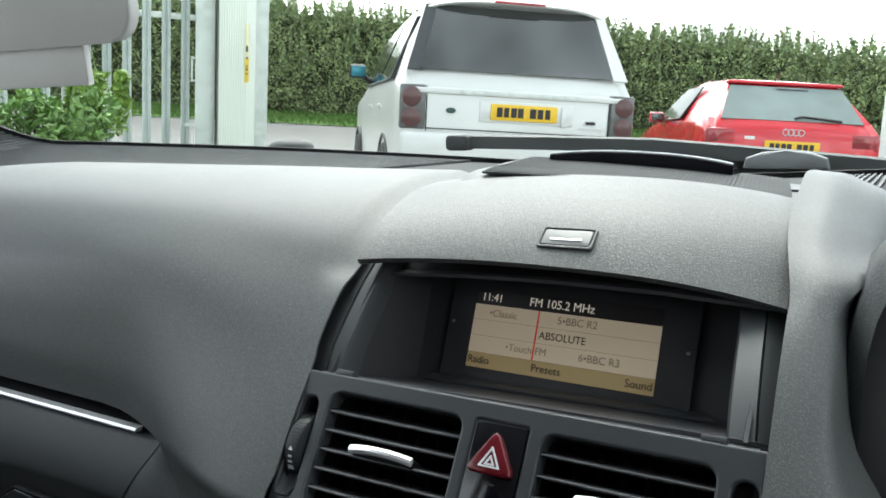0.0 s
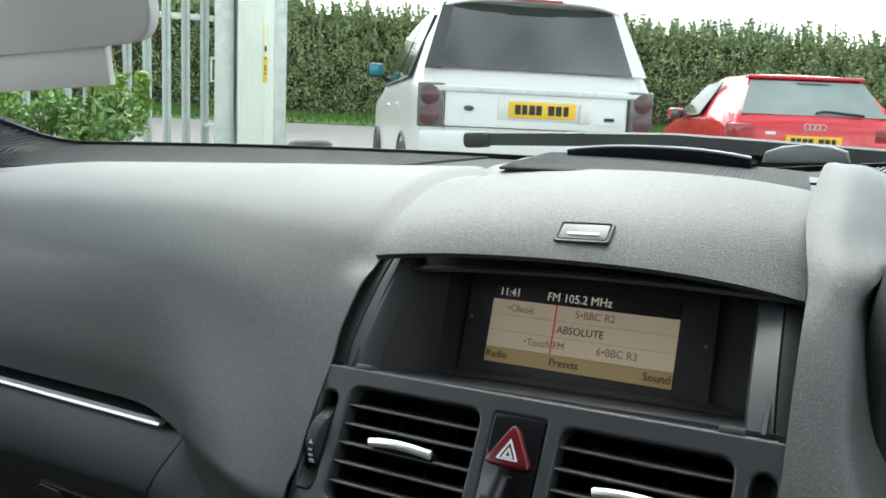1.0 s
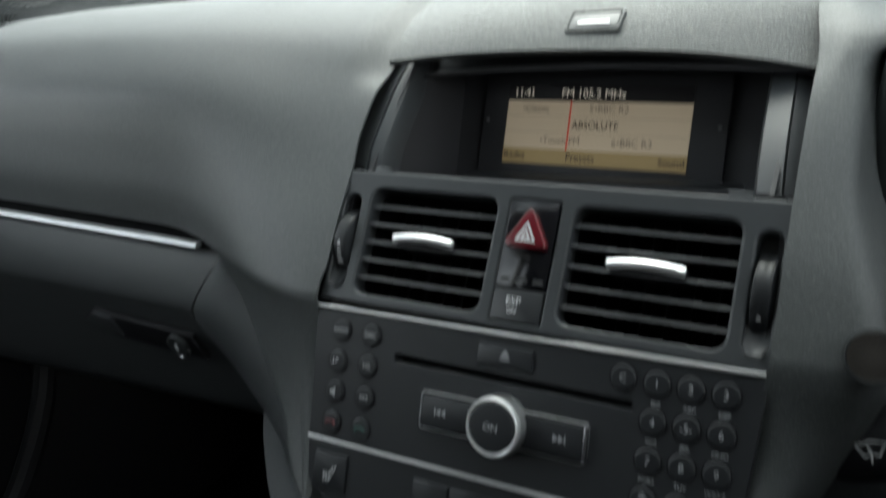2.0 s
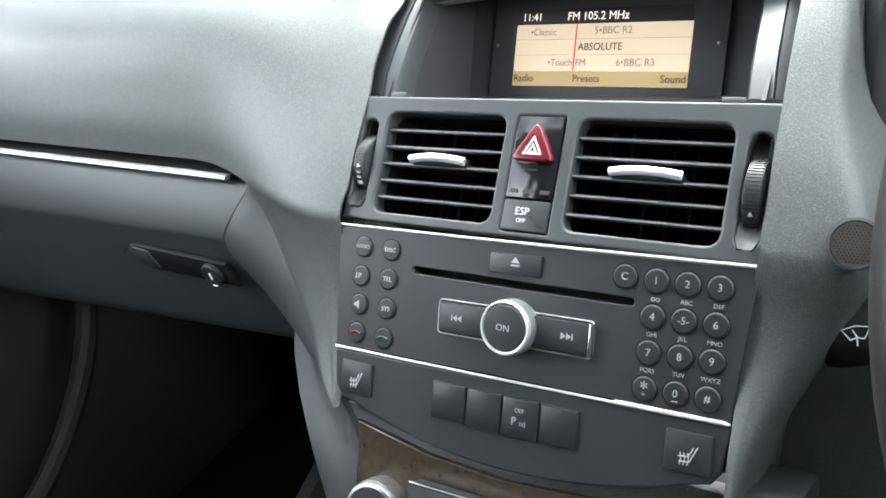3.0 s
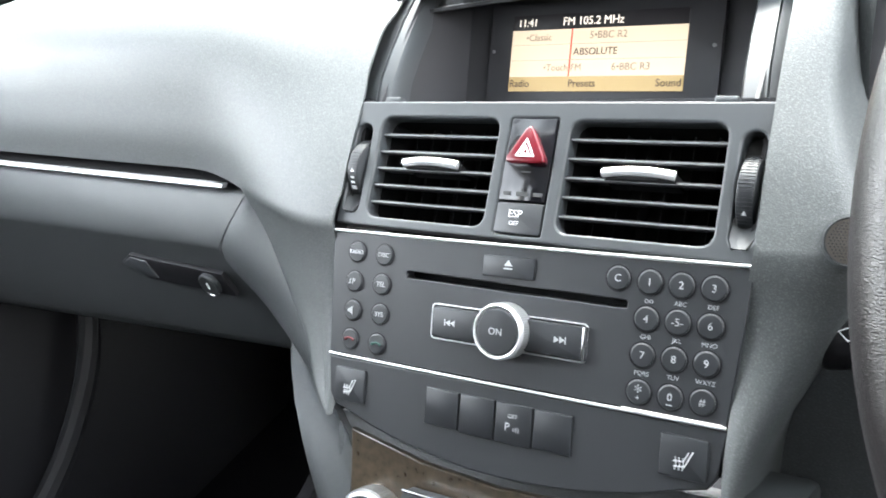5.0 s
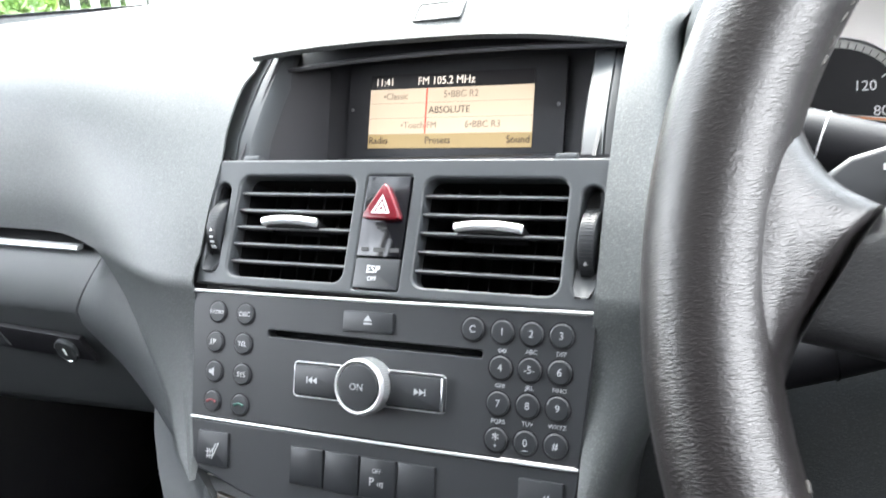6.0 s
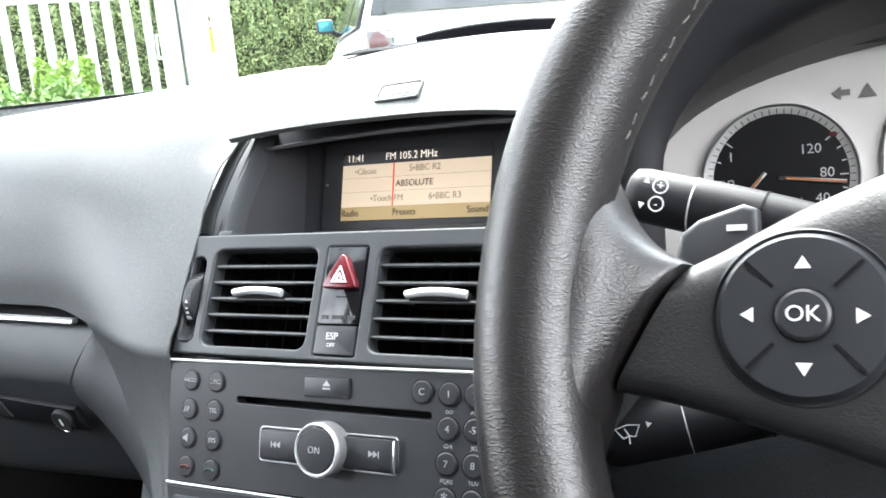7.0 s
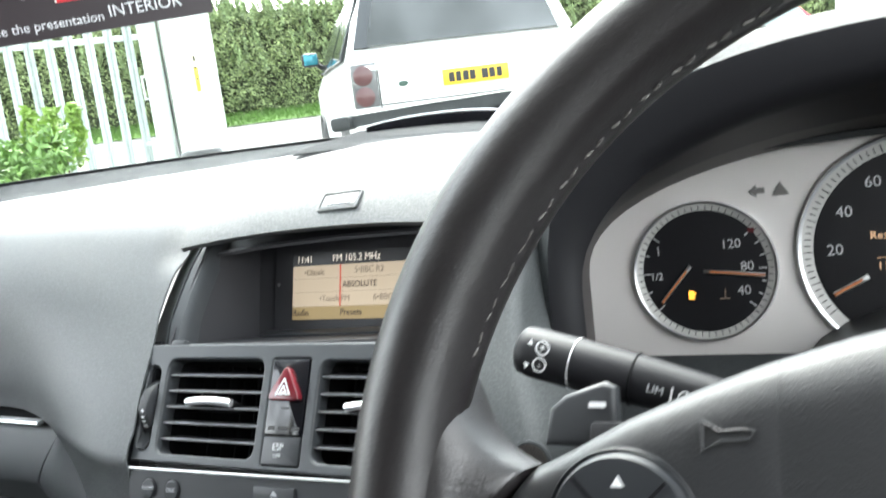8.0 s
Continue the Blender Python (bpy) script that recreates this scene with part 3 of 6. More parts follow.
for s in (-1, 1):
    bm = box(B(), (s * 0.099, 0.0802, -0.0035), (0.0115, 0.0036, 0.006), 0.0009)
    part("lid_stop", bm, PANEL, vents, "small grey rubber stop")
for s in (-1, 1):
    cx = s * 0.0621
    vent = part("air_vent", box(B(), (cx, 0.038, -0.045), (0.088, 0.067, 0.002)), VOID, vents, "dark air vent duct")
    for q, c, sz in ((0, (cx, 0.0055, -0.026), (0.088, 0.002, 0.038)), (1, (cx, 0.0705, -0.026), (0.088, 0.002, 0.038)), (2, (cx - 0.043, 0.038, -0.026), (0.002, 0.067, 0.038)), (3, (cx + 0.043, 0.038, -0.026), (0.002, 0.067, 0.038))):
        part("duct_wall", box(B(), c, sz), VOID, vent)
    for i in range(5):
        y = 0.0178 + 0.0103 * i
        bm = prism(B(), rrect(-0.0408, -0.0012, 0.0408, 0.0012, 0.0006, 2), -0.016, 0.0, 0.0004, m=pose(cx, y, -0.004, 14 if i > 3 else 8, 0, 0))
        part("slat", bm, SLAT, vent, "thin dark vent slat" if i == 0 else "")
        bm = tube(B(), [(cx - 0.0405, y, -0.0036), (cx + 0.0405, y, -0.0036)], 0.0006, 6)
        part("slat_edge", bm, TRIMGREY, vent)
    for i in range(6):
        part("rear_vane", box(B(), (cx - 0.03 + 0.012 * i, 0.038, -0.03), (0.001, 0.06, 0.014), m=None), VOID, vent)
    tab = part("vent_tab", prism(B(), [(-0.0185, 0.0), (0.0185, 0.0), (0.019, 0.004), (0.017, 0.0052), (-0.017, 0.0052), (-0.019, 0.004)], -0.014, 0.0, 0.001, m=pose(cx, 0.0385, -0.002, -8, 0, 0)), VOID, vent, "vent tab")
    pts = [(cx + 0.0185 * t, 0.0425 - 0.0012 * t * t, 0.0022 - 0.0018 * t * t) for t in [-1 + i / 8 for i in range(17)]]
    part("tab_strip", tube(B(), pts, 0.0024, 10), BRIGHT, tab, "bright chrome strip")
    # thumbwheel
    wheel_m = pose(s * 0.115, 0.0385 if s < 0 else 0.037, -0.0135, 0, 90, 0)
    prof = [(0.0165, -0.0044), (0.0182, -0.0038), (0.0188, -0.002), (0.0184, 0), (0.0188, 0.002), (0.0182, 0.0038), (0.0165, 0.0044)]
    tw = part("thumbwheel", lathe(B(), prof, 48, wheel_m), RADIO, vents, "ribbed black thumbwheel")
    bm = B()
    for i in range(64):
        a = 2 * math.pi * i / 64
        box(bm, (0.0186, 0, 0), (0.0007, 0.0007, 0.007), m=wheel_m @ Matrix.Rotation(a, 4, "Z"))
    part("ribs", bm, RADIO, tw, "", 0, kind="stuff")
    part("slot_back", box(B(), (s * 0.115, 0.0375, -0.012), (0.013, 0.058, 0.002)), RADIO, vents)
    wx, wy = s * 0.115, 0.0385 if s < 0 else 0.037
    scoop = loft(B(), [[(wx + 0.0062 * k * q, y, z + 0.0015 * q * q) for q in (-1, -0.5, 0, 0.5, 1)] for y, z, k in ((wy - 0.013, -0.0075, 1), (wy - 0.018, -0.006, 1), (wy - 0.023, -0.0035, 0.95), (wy - 0.0285, -0.0008, 0.6))])
    part("slot_scoop", thick(scoop, 0.001), RADIO, vents)
    for deg, w_, h_ in ((26, 0.0022, 0.0012), (35, 0.0026, 0.0014), (46, 0.0034, 0.0022)) if s < 0 else ():
        part("mark", box(B(), (0, 0, 0.0189), (w_, h_, 0.0005), m=pose(wx, wy, -0.0135, deg, 0, 0)), PRINT, tw)
    deg = 13 if s < 0 else 38
    part("mark", prism(B(), [(-0.0012, -0.001), (0.0012, -0.001), (0, 0.0012)], 0.0186, 0.0192, m=pose(wx, wy, -0.0135, deg, 0, 0)), PRINT, tw)
for s in (-1, 1):
    part("edge_backing", box(B(), (s * 0.1275, 0.04, -0.010), (0.019, 0.084, 0.012)), BLACK, vents)
# hazard switch block
part("switch_block", prism(B(), rrect(-0.0138, 0.0235, 0.0138, 0.0692, 0.0012), -0.008, 0.0005, 0.0006), GLOSS, vents, "gloss black switch block")
esp = part("esp_button", prism(B(), rrect(-0.0138, 0.006, 0.0138, 0.0228, 0.0012), -0.008, 0.0005, 0.0008), RADIO, vents, "dark grey stability control button")
text("ESP", 0.0058, (-0.002, 0.0165, 0.0007), PRINT, esp)
text("OFF", 0.0033, (-0.002, 0.0115, 0.0007), PRINT, esp)


def tri_pts(w, h, r=0.12):
    c = [Vector((-w / 2, 0)), Vector((w / 2, 0)), Vector((0, h))]
    out = []
    for i in range(3):
        p, a, b = c[i], c[i - 1], c[(i + 1) % 3]
        out += [tuple(p + (a - p) * r), tuple(p + (a - p) * r * 0.3 + (b - p) * r * 0.3), tuple(p + (b - p) * r)]
    return out


haz = part("hazard_button", prism(B(), tri_pts(0.0265, 0.0225, 0.16), 0.0, 0.0045, 0.0012, 3, m=pose(0, 0.0435, 0.0005)), HAZRED, vents, "red triangular hazard button")
for k in (1.0, 0.5):
    o, i_ = tri_pts(0.0118 * k, 0.0105 * k, 0.05), tri_pts(0.0118 * k - 0.0034, 0.0105 * k - 0.0028, 0.05)
    plate("warning_triangle", [o, [(x, y + 0.00085) for x, y in i_]], 0.0004, 0.00005, PRINT, haz, pose(0, 0.0468 + 0.0022 * (1 - k), 0.0053))
part("indicator_bar", box(B(), (0, 0.0395, 0.0008), (0.006, 0.0008, 0.0003)), DIMPRINT, vents)
for x, w_ in ((-0.009, 0.004), (0.0, 0.007), (0.0095, 0.0055)):
    part("faded_caption", box(B(), (x, 0.0275, 0.0008), (w_, 0.0022, 0.0003)), DIMPRINT, vents)

# ---- radio ----
radio = thing("car_radio", "dark grey car radio with round keys and a chrome knob", "car radio", STACK)
face = [(-0.1215, -0.0012), (0.1248, -0.0012), (0.1186, -0.0735), (-0.1190, -0.0735)]
slot = [(x, y - 0.0085 * (x - 0.067) / 0.666) for x, y in rrect(-0.066, -0.0258, 0.067, -0.0218, 0.0016, 3)]
plate("faceplate", [face, slot], 0.008, 0.0006, RADIO, radio, pose(0, 0, 0), "dark grey faceplate")
for s in (-1, 1):
    part("edge_backing", box(B(), (s * 0.1205, -0.05, -0.0135), (0.012, 0.1, 0.009)), BLACK, radio)
part("slot_back", box(B(), (0, -0.024, -0.012), (0.14, 0.01, 0.002)), VOID, radio)
for k, (z0, wd) in enumerate(((0.0, 0.1232), (-0.0745, 0.1185))):
    pts = [(0.0018 * (z0 == 0) + wd * t, z0 - (0.0004 * (1 - t * t)), 0.0008) for t in [-1 + i / 10 for i in range(21)]]
    part("chrome_strip", tube(B(), pts, 0.00085, 8), BRIGHT, radio, "thin chrome strip")


def key(x, y, r, label_text, sz, mt=KEYPRINT, cap=BUTTON):
    k = part("key", lathe(B(), [(r + 0.0006, -0.002), (r + 0.0006, 0.0003), (r, 0.0006), (r, 0.001), (r - 0.0005, 0.0014), (r - 0.003, 0.0015)], 28, pose(x, y, 0)), cap, radio)
    part("key_gap", plate_ring(r + 0.0003, r + 0.0011, x, y), BLACK, k)
    if label_text:
        text(label_text, sz, (x, y, 0.0017), mt, k)
    return k


def plate_ring(r0, r1, x, y, n=28, z=0.0004):
    bm = B()
    loft(bm, [[(x + r * math.cos(2 * math.pi * i / n), y + r * math.sin(2 * math.pi * i / n), z) for i in range(n)] for r in (r0, r1)], closed=True)
    return thick(bm, 0.0003)


for x, y, w, sub in ((0.0616, -0.0114, "C", ""), (0.0776, -0.0119, "1", "QO"), (0.0929, -0.0119, "2", "ABC"), (0.1082, -0.0118, "3", "DEF"), (0.0772, -0.0296, "4", "GHI"), (0.0925, -0.0294, "-5-", "JKL"), (0.1078, -0.0293, "6", "MNO"), (0.0767, -0.0472, "7", "PQRS"), (0.0921, -0.0469, "8", "TUV"), (0.1074, -0.0467, "9", "WXYZ"), (0.0762, -0.065, "*", ""), (0.0917, -0.0648, "0", ""), (0.107, -0.0644, "#", "")):
    k = key(x, y, 0.0058, w, 0.0052 if w != "*" else 0.009)
    if sub:
        text(sub if sub != "QO" else "oo", 0.0031 if sub != "QO" else 0.0042, (x, y - 0.0088, 0.0003), KEYPRINT, radio)
    if w == "*":
        text("+", 0.0038, (x, y - 0.0028, 0.0017), KEYPRINT, k)
    if w == "0":
        part("space_mark", box(B(), (x, y - 0.0036, 0.0016), (0.003, 0.0004, 0.0002)), KEYPRINT, k)
for x, y, w, sz in ((-0.1023, -0.0122, "RADIO", 0.0033), (-0.082, -0.0124, "DISC", 0.0037), (-0.1031, -0.0298, "P", 0.0048), (-0.0827, -0.0296, "TEL", 0.004), (-0.103, -0.047, "", 0.004), (-0.0825, -0.0471, "SYS", 0.004), (-0.1034, -0.0643, "", 0.004), (-0.0832, -0.0647, "", 0.004)):
    k = key(x, y, 0.0058, w, sz)
    if w == "P":
        part("note_mark", tube(B(), [(x - 0.0036, y - 0.0012, 0.0017), (x - 0.0024, y - 0.0012, 0.0017), (x - 0.0024, y + 0.0018, 0.0017)], 0.0003, 5), KEYPRINT, k)
    if not w and y > -0.06:
        part("mute_mark", prism(B(), [(-0.003, -0.001), (-0.0015, -0.001), (0.0006, -0.0026), (0.0006, 0.0026), (-0.0015, 0.001), (-0.003, 0.001)], 0, 0.0002, m=pose(x, y, 0.0016)), KEYPRINT, k)
    if y < -0.06:
        arc = [(x + 0.0032 * t, y + 0.0012 * (1 - t * t) - 0.0003, 0.0017) for t in [-1 + i / 5 for i in range(11)]]
        part("handset_mark", tube(B(), arc, [0.0009] * 2 + [0.0006] * 7 + [0.0009] * 2, 6), REDKEY if x < -0.09 else GREENKEY, k, "red handset mark" if x < -0.09 else "green handset mark")
ej = part("eject_button", prism(B(), rrect(-0.0152, -0.0175, 0.0158, -0.0062, 0.001), 0, 0.0016, 0.0006), BUTTON, radio, "eject button")
part("eject_mark", prism(B(), [(-0.0026, 0), (0.0026, 0), (0, 0.0032)], 0, 0.0002, m=pose(0.0005, -0.0112, 0.0016)), KEYPRINT, ej)
part("eject_mark", box(B(), (0.0005, -0.0126, 0.0017), (0.0052, 0.0009, 0.0002)), KEYPRINT, ej)
# rocker and knob
for s in (-1, 1):
    x0, x1 = (-0.044, -0.003) if s < 0 else (0.004, 0.0465)
    rk = part("seek_button", prism(B(), rrect(x0, -0.054, x1, -0.0375, 0.0012), 0, 0.0035, 0.0008), BUTTON, radio, "seek button")
    xm = -0.031 if s < 0 else 0.033
    for q in range(2):
        part("seek_mark", prism(B(), [(0, -0.0018), (0.0028 * s, 0), (0, 0.0018)], 0, 0.0002, m=pose(xm + 0.003 * q * s - 0.002 * s, -0.0455, 0.0035)), KEYPRINT, rk)
    part("seek_mark", box(B(), (xm + 0.0043 * s, -0.0455, 0.0036), (0.0006, 0.0036, 0.0002)), KEYPRINT, rk)
rim = rrect(-0.0455, -0.0553, 0.0478, -0.0362, 0.0022)
part("rocker_rim", tube(B(), [(x, y, 0.0010) for x, y in rim], 0.00045, 6, closed=True), SATIN, radio, "thin chrome rim")
part("rocker_end", prism(B(), rrect(0.0462, -0.0545, 0.0482, -0.0372, 0.0008), 0, 0.0042, 0.0005), CHROME, radio)
KM = pose(0.0022, -0.045, 0)
knob = part("volume_knob", lathe(B(), [(0.0146, 0.0), (0.0146, 0.010), (0.0142, 0.012), (0.0137, 0.0125), (0.0131, 0.0122), (0.0126, 0.0112)], 64, KM), BRIGHT, radio, "knurled satin silver volume knob")
bm = B()
for i in range(72):
    box(bm, (0.0146, 0, 0.0055), (0.0007, 0.0007, 0.009), m=KM @ Matrix.Rotation(2 * math.pi * i / 72, 4, "Z"))
part("knurling", bm, SATIN, knob, "", 0, kind="stuff")
kc = part("knob_cap", lathe(B(), [(0.0125, 0.004), (0.0125, 0.0116), (0.0115, 0.0124), (0.006, 0.0128)], 48, KM), BUTTON, knob, "black ON button")
text("ON", 0.0052, (0.0022, -0.045, 0.0135), KEYPRINT, kc)

# ---- lower switch panel ----
low = thing("switch_panel", "dark grey switch panel under the radio", "switch panel", STACK)
pts = [(-0.1192, -0.0757), (0.1192, -0.0757), (0.1165, -0.098), (0.112, -0.1045)]
pts += [(0.1 - 0.2 * i / 12, -0.1075 - 0.0165 * math.sin(math.pi * i / 12) ** 0.8) for i in range(13)]
pts += [(-0.112, -0.1045), (-0.1165, -0.098)]
plate("switch_face", [pts], 0.008, 0.0012, RADIO, low, pose(0, 0, 0.0005), "curved lower face")
for s in (-1, 1):
    x = s * 0.1005
    hb = part("seat_heater_button", prism(B(), rrect(x - 0.0115, -0.1015, x + 0.0115, -0.0815, 0.0012), 0, 0.002, 0.0008), BUTTON, low, "seat heating button")
    part("seat_mark", tube(B(), [(x - 0.004, -0.096, 0.0023), (x + 0.001, -0.0955, 0.0023), (x + 0.0045, -0.088, 0.0023)], 0.00042, 5), KEYPRINT, hb)
    part("seat_mark", tube(B(), [(x - 0.0045, -0.0935, 0.0023), (x + 0.0005, -0.093, 0.0023), (x + 0.0025, -0.0885, 0.0023)], 0.00036, 5), KEYPRINT, hb)
    for q in range(3):
        part("heat_mark", tube(B(), [(x - 0.0035 + 0.0018 * q, -0.0975, 0.0023), (x - 0.003 + 0.0018 * q, -0.0945, 0.0023), (x - 0.0036 + 0.0018 * q, -0.0915, 0.0023)], 0.0003, 5), KEYPRINT, hb)
for i in range(4):
    x0 = -0.0455 + 0.0226 * i
    sb = part("blank_switch" if i != 2 else "parking_sensor_switch", prism(B(), [(x0, -0.1035 - 0.0008 * (i in (1, 2))), (x0 + 0.0216, -0.1035 - 0.0008 * (i in (1, 2))), (x0 + 0.0216, -0.083), (x0, -0.083)], 0, 0.002, 0.0007), BUTTON, low, "blank dark switch" if i != 2 else "parking sensor switch")
    if i == 2:
        text("OFF", 0.0033, (x0 + 0.0105, -0.0895, 0.0022), KEYPRINT, sb)
        text("P", 0.0062, (x0 + 0.0075, -0.0955, 0.0022), KEYPRINT, sb)
        for q in range(3):
            part("sonar_mark", box(B(), (x0 + 0.0115 + 0.0014 * q, -0.0962, 0.0023), (0.0005, 0.0018 + 0.0006 * q, 0.0002)), KEYPRINT, sb)

# ---- climate panel and console below ----
console = thing("centre_console", "dark burr wood console with climate dials", "centre console", STACK)
plate("wood_trim", [[(-0.103, -0.119), (-0.05, -0.1285), (0.0, -0.1315), (0.05, -0.1285), (0.103, -0.119), (0.098, -0.20), (-0.098, -0.20)]], 0.006, 0.0012, WOOD, console, pose(0, 0, -0.006), "glossy dark burr wood trim")
part("console_side", box(B(), (0.134, -0.19, -0.035), (0.034, 0.17, 0.06), 0.004), DASH_LOW, console)
part("console_surround", box(B(), (0, -0.19, -0.02), (0.236, 0.16, 0.02), 0.004), DASH_LOW, console)
for s in (-1, 1):
    dm = pose(s * 0.078, -0.168, -0.006)
    dial = part("climate_dial", lathe(B(), [(0.0195, 0.0), (0.0195, 0.012), (0.0185, 0.0145), (0.0165, 0.015), (0.0155, 0.0135)], 56, dm), SATIN, console, "knurled silver climate dial")
    part("dial_cap", lathe(B(), [(0.0153, 0.004), (0.0153, 0.0135), (0.012, 0.0142)], 40, dm), BUTTON, dial, "black dial cap")
    bm = B()
    for i in range(60):
        box(bm, (0.0195, 0, 0.007), (0.0008, 0.001, 0.009), m=dm @ Matrix.Rotation(2 * math.pi * i / 60, 4, "Z"))
    part("knurling", bm, SATIN, dial, "", 0, kind="stuff")
clim = part("climate_panel", prism(B(), rrect(-0.056, -0.185, 0.056, -0.143, 0.004), -0.004, 0.004, 0.001), RADIO, console, "dark climate panel")
part("chrome_strip", tube(B(), [(-0.055, -0.1435, 0.004), (0.055, -0.1435, 0.004)], 0.0011, 8), CHROME, clim, "thin chrome strip")

# ---- glovebox ----
glove = thing("glovebox", "closed dark grey glovebox with a bright strip", "glovebox", LEAN)
GP = [(0.056, 0.827), (0.046, 0.824), (0.04, 0.815), (0.034, 0.80), (0.0312, 0.785), (0.0345, 0.7765), (0.045, 0.754), (0.056, 0.726), (0.0675, 0.696), (0.0765, 0.680), (0.09, 0.675), (0.14, 0.69)]
DOOR_END = [(0.66, -0.20), (0.70, -0.223), (0.714, -0.2405), (0.736, -0.258), (0.758, -0.2695), (0.779, -0.2700), (0.7957, -0.261), (0.815, -0.2475), (0.8316, -0.237)]
GF = fine(GP, 44)
bm = B()
loft(bm, [[(x if x < 0 else spline(DOOR_END, z) - 0.0012, y, z + RISE * max(0, -0.262 - x) * (smoothstep(0.70, 0.82, z) * 2 - 1)) for y, z in GF] for x in (-0.80, -0.70, -0.60, -0.50, -0.40, -0.33, -0.29, 1)])
part("glovebox_door", thick(bm, 0.004), GLOVE, glove, "smooth glovebox door", 50)
# one smooth piece: the cap beside the glovebox, running down as the side of the console
CAP_LEFT = [(0.54, -0.096, -0.085), (0.60, -0.113, -0.062), (0.648, -0.134, -0.047), (0.68, -0.156, -0.030), (0.70, -0.20, 0.012), (0.714, -0.2398, 0.058), (0.736, -0.2573, 0.0505), (0.758, -0.2687, 0.042), (0.779, -0.2695, 0.0325), (0.7957, -0.2604, 0.0325), (0.815, -0.247, 0.039), (0.8345, -0.235, 0.049)]
rows = []
for j in range(30):
    z = 0.8345 - 0.2945 * (j / 29)
    v = (z - 0.82) / CT
    xl, yl = spline([(k, x) for k, x, y in CAP_LEFT], z), spline([(k, y) for k, x, y in CAP_LEFT], z)
    edge_y, edge_z = pad_top(-FLANK_OUT)[-1]
    if z > FLANK_END:
        xr, yr, _ = flank_point(edge_y, edge_z, 1, min(1, max(0, (edge_z - z) / (edge_z - FLANK_END))))
    else:
        xr, yr = -max(0.1008, spline(SEAM, v)), (z - 0.82) * ST / CT + 0.006
    xr, yr = xr - 0.0008, yr + 0.0016
    rows.append([(xl + (xr - xl) * u, yl + (yr - yl) * u - 0.003 * math.sin(math.pi * u), z) for u in [i / 10 for i in range(11)]])
bm = loft(B(), rows)
part("end_cap", thick(bm, 0.004), GLOVE, glove, "smooth end cap running down the console side", 50)
# sheet above the strip, coloured near-black as the shade in the gap
bm = B()
loft(bm, [[(x, y, z + RISE * max(0, -0.262 - x)) for y, z in ((0.07, 0.844), (0.0575, 0.8425), (0.0555, 0.835), (0.0465, 0.8298), (0.06, 0.827))] for x in (-0.80, -0.5, -0.262, -0.24)])
part("shadow_gap", thick(bm, 0.001), VOID, glove)
bm = B()
loft(bm, [[(x + 0.5 * (z - 0.8285) * (x > -0.27), y, z + RISE * max(0, -0.262 - x)) for y, z in ((0.046, 0.8303), (0.0405, 0.8301), (0.0395, 0.8286), (0.0405, 0.8270), (0.046, 0.8266))] for x in (-0.80, -0.6, -0.4, -0.2625)], closed=True, cap=True)
part("bright_strip", bm, BRIGHT, glove, "bright satin metal strip")
GM = axes((1, 0, 0), (0, -0.29, 0.957), (0, -0.957, -0.29), (-0.341, 0.0396, 0.7522)) @ Matrix.Diagonal((1.25, 1.2, 1, 1))
# no hollow here: the recess's shade is put into the slab's black
latch = part("latch_recess", prism(B(), [(-0.052, 0.004), (-0.038, 0.0125), (0.048, 0.006), (0.052, -0.012), (-0.032, -0.0075)], -0.003, 0.0012, 0.0006, m=GM), BLACK, glove, "black slab coloured as the shade of the latch recess, with a lock")
part("latch_scoop", prism(B(), [(-0.049, 0.004), (-0.037, 0.011), (-0.022, 0.009), (-0.018, -0.005), (-0.032, -0.006)], 0, 0.0022, 0.0008, m=GM), PANEL, latch, "grey scoop")
lk = part("lock", lathe(B(), [(0.0085, 0.0), (0.0085, 0.003), (0.0075, 0.004), (0.004, 0.0035)], 28, GM @ pose(0.034, -0.003, 0.001)), DASH_LOW, latch, "round key lock")
# half rim and white bar drawn as the two highlights on the lock
part("lock_rim", tube(B(), [GM @ Vector((0.034 + 0.0085 * math.cos(a), -0.003 + 0.0085 * math.sin(a), 0.004)) for a in [math.pi * (0.9 + i / 10) for i in range(11)]], 0.0007, 6), CHROME, lk)
part("key_slot", box(B(), (0.034, -0.003, 0.0052), (0.0012, 0.005, 0.0008), m=GM), PRINT, lk)

# passenger footwell
foot = thing("footwell", "dark carpeted passenger footwell", "footwell", LEAN)
bm = loft(B(), [[(x, y, z) for y, z in ((0.09, 0.70), (0.35, 0.72), (0.55, 0.5), (0.5, 0.28), (0.1, 0.2), (-0.6, 0.2))] for x in (-0.80, -0.175)])
part("carpet", thick(bm, 0.01), CARPET, foot, "black carpet", 40)
bm = loft(B(), [[(-0.176, y, z) for y, z in ((0.35, 0.72), (0.1, 0.70), (-0.08, 0.6), (-0.25, 0.42), (-0.6, 0.4))], [(-0.178, y, z) for y, z in ((0.5, 0.28), (0.1, 0.21), (-0.1, 0.2), (-0.25, 0.2), (-0.6, 0.2))]])
part("tunnel_side", thick(bm, 0.01), CARPET, foot, "", 40)
door = thing("passenger_door", "dark grey door with a round loudspeaker", "car door", LEAN)
bm = loft(B(), [[(-0.80 + dx, y, z) for z, dx in ((0.2, 0.02), (0.45, 0.05), (0.6, 0.03), (0.75, 0.0), (0.95, -0.02))] for y in (0.62, 0.3, 0.1, -0.1, -0.6, -1.2)])
part("door_card", thick(bm, 0.01), BLACK, door, "", 40)
SPK = axes((0, -1, 0), (0, 0, 1), (1, 0, 0), (-0.74, -0.14, 0.525))
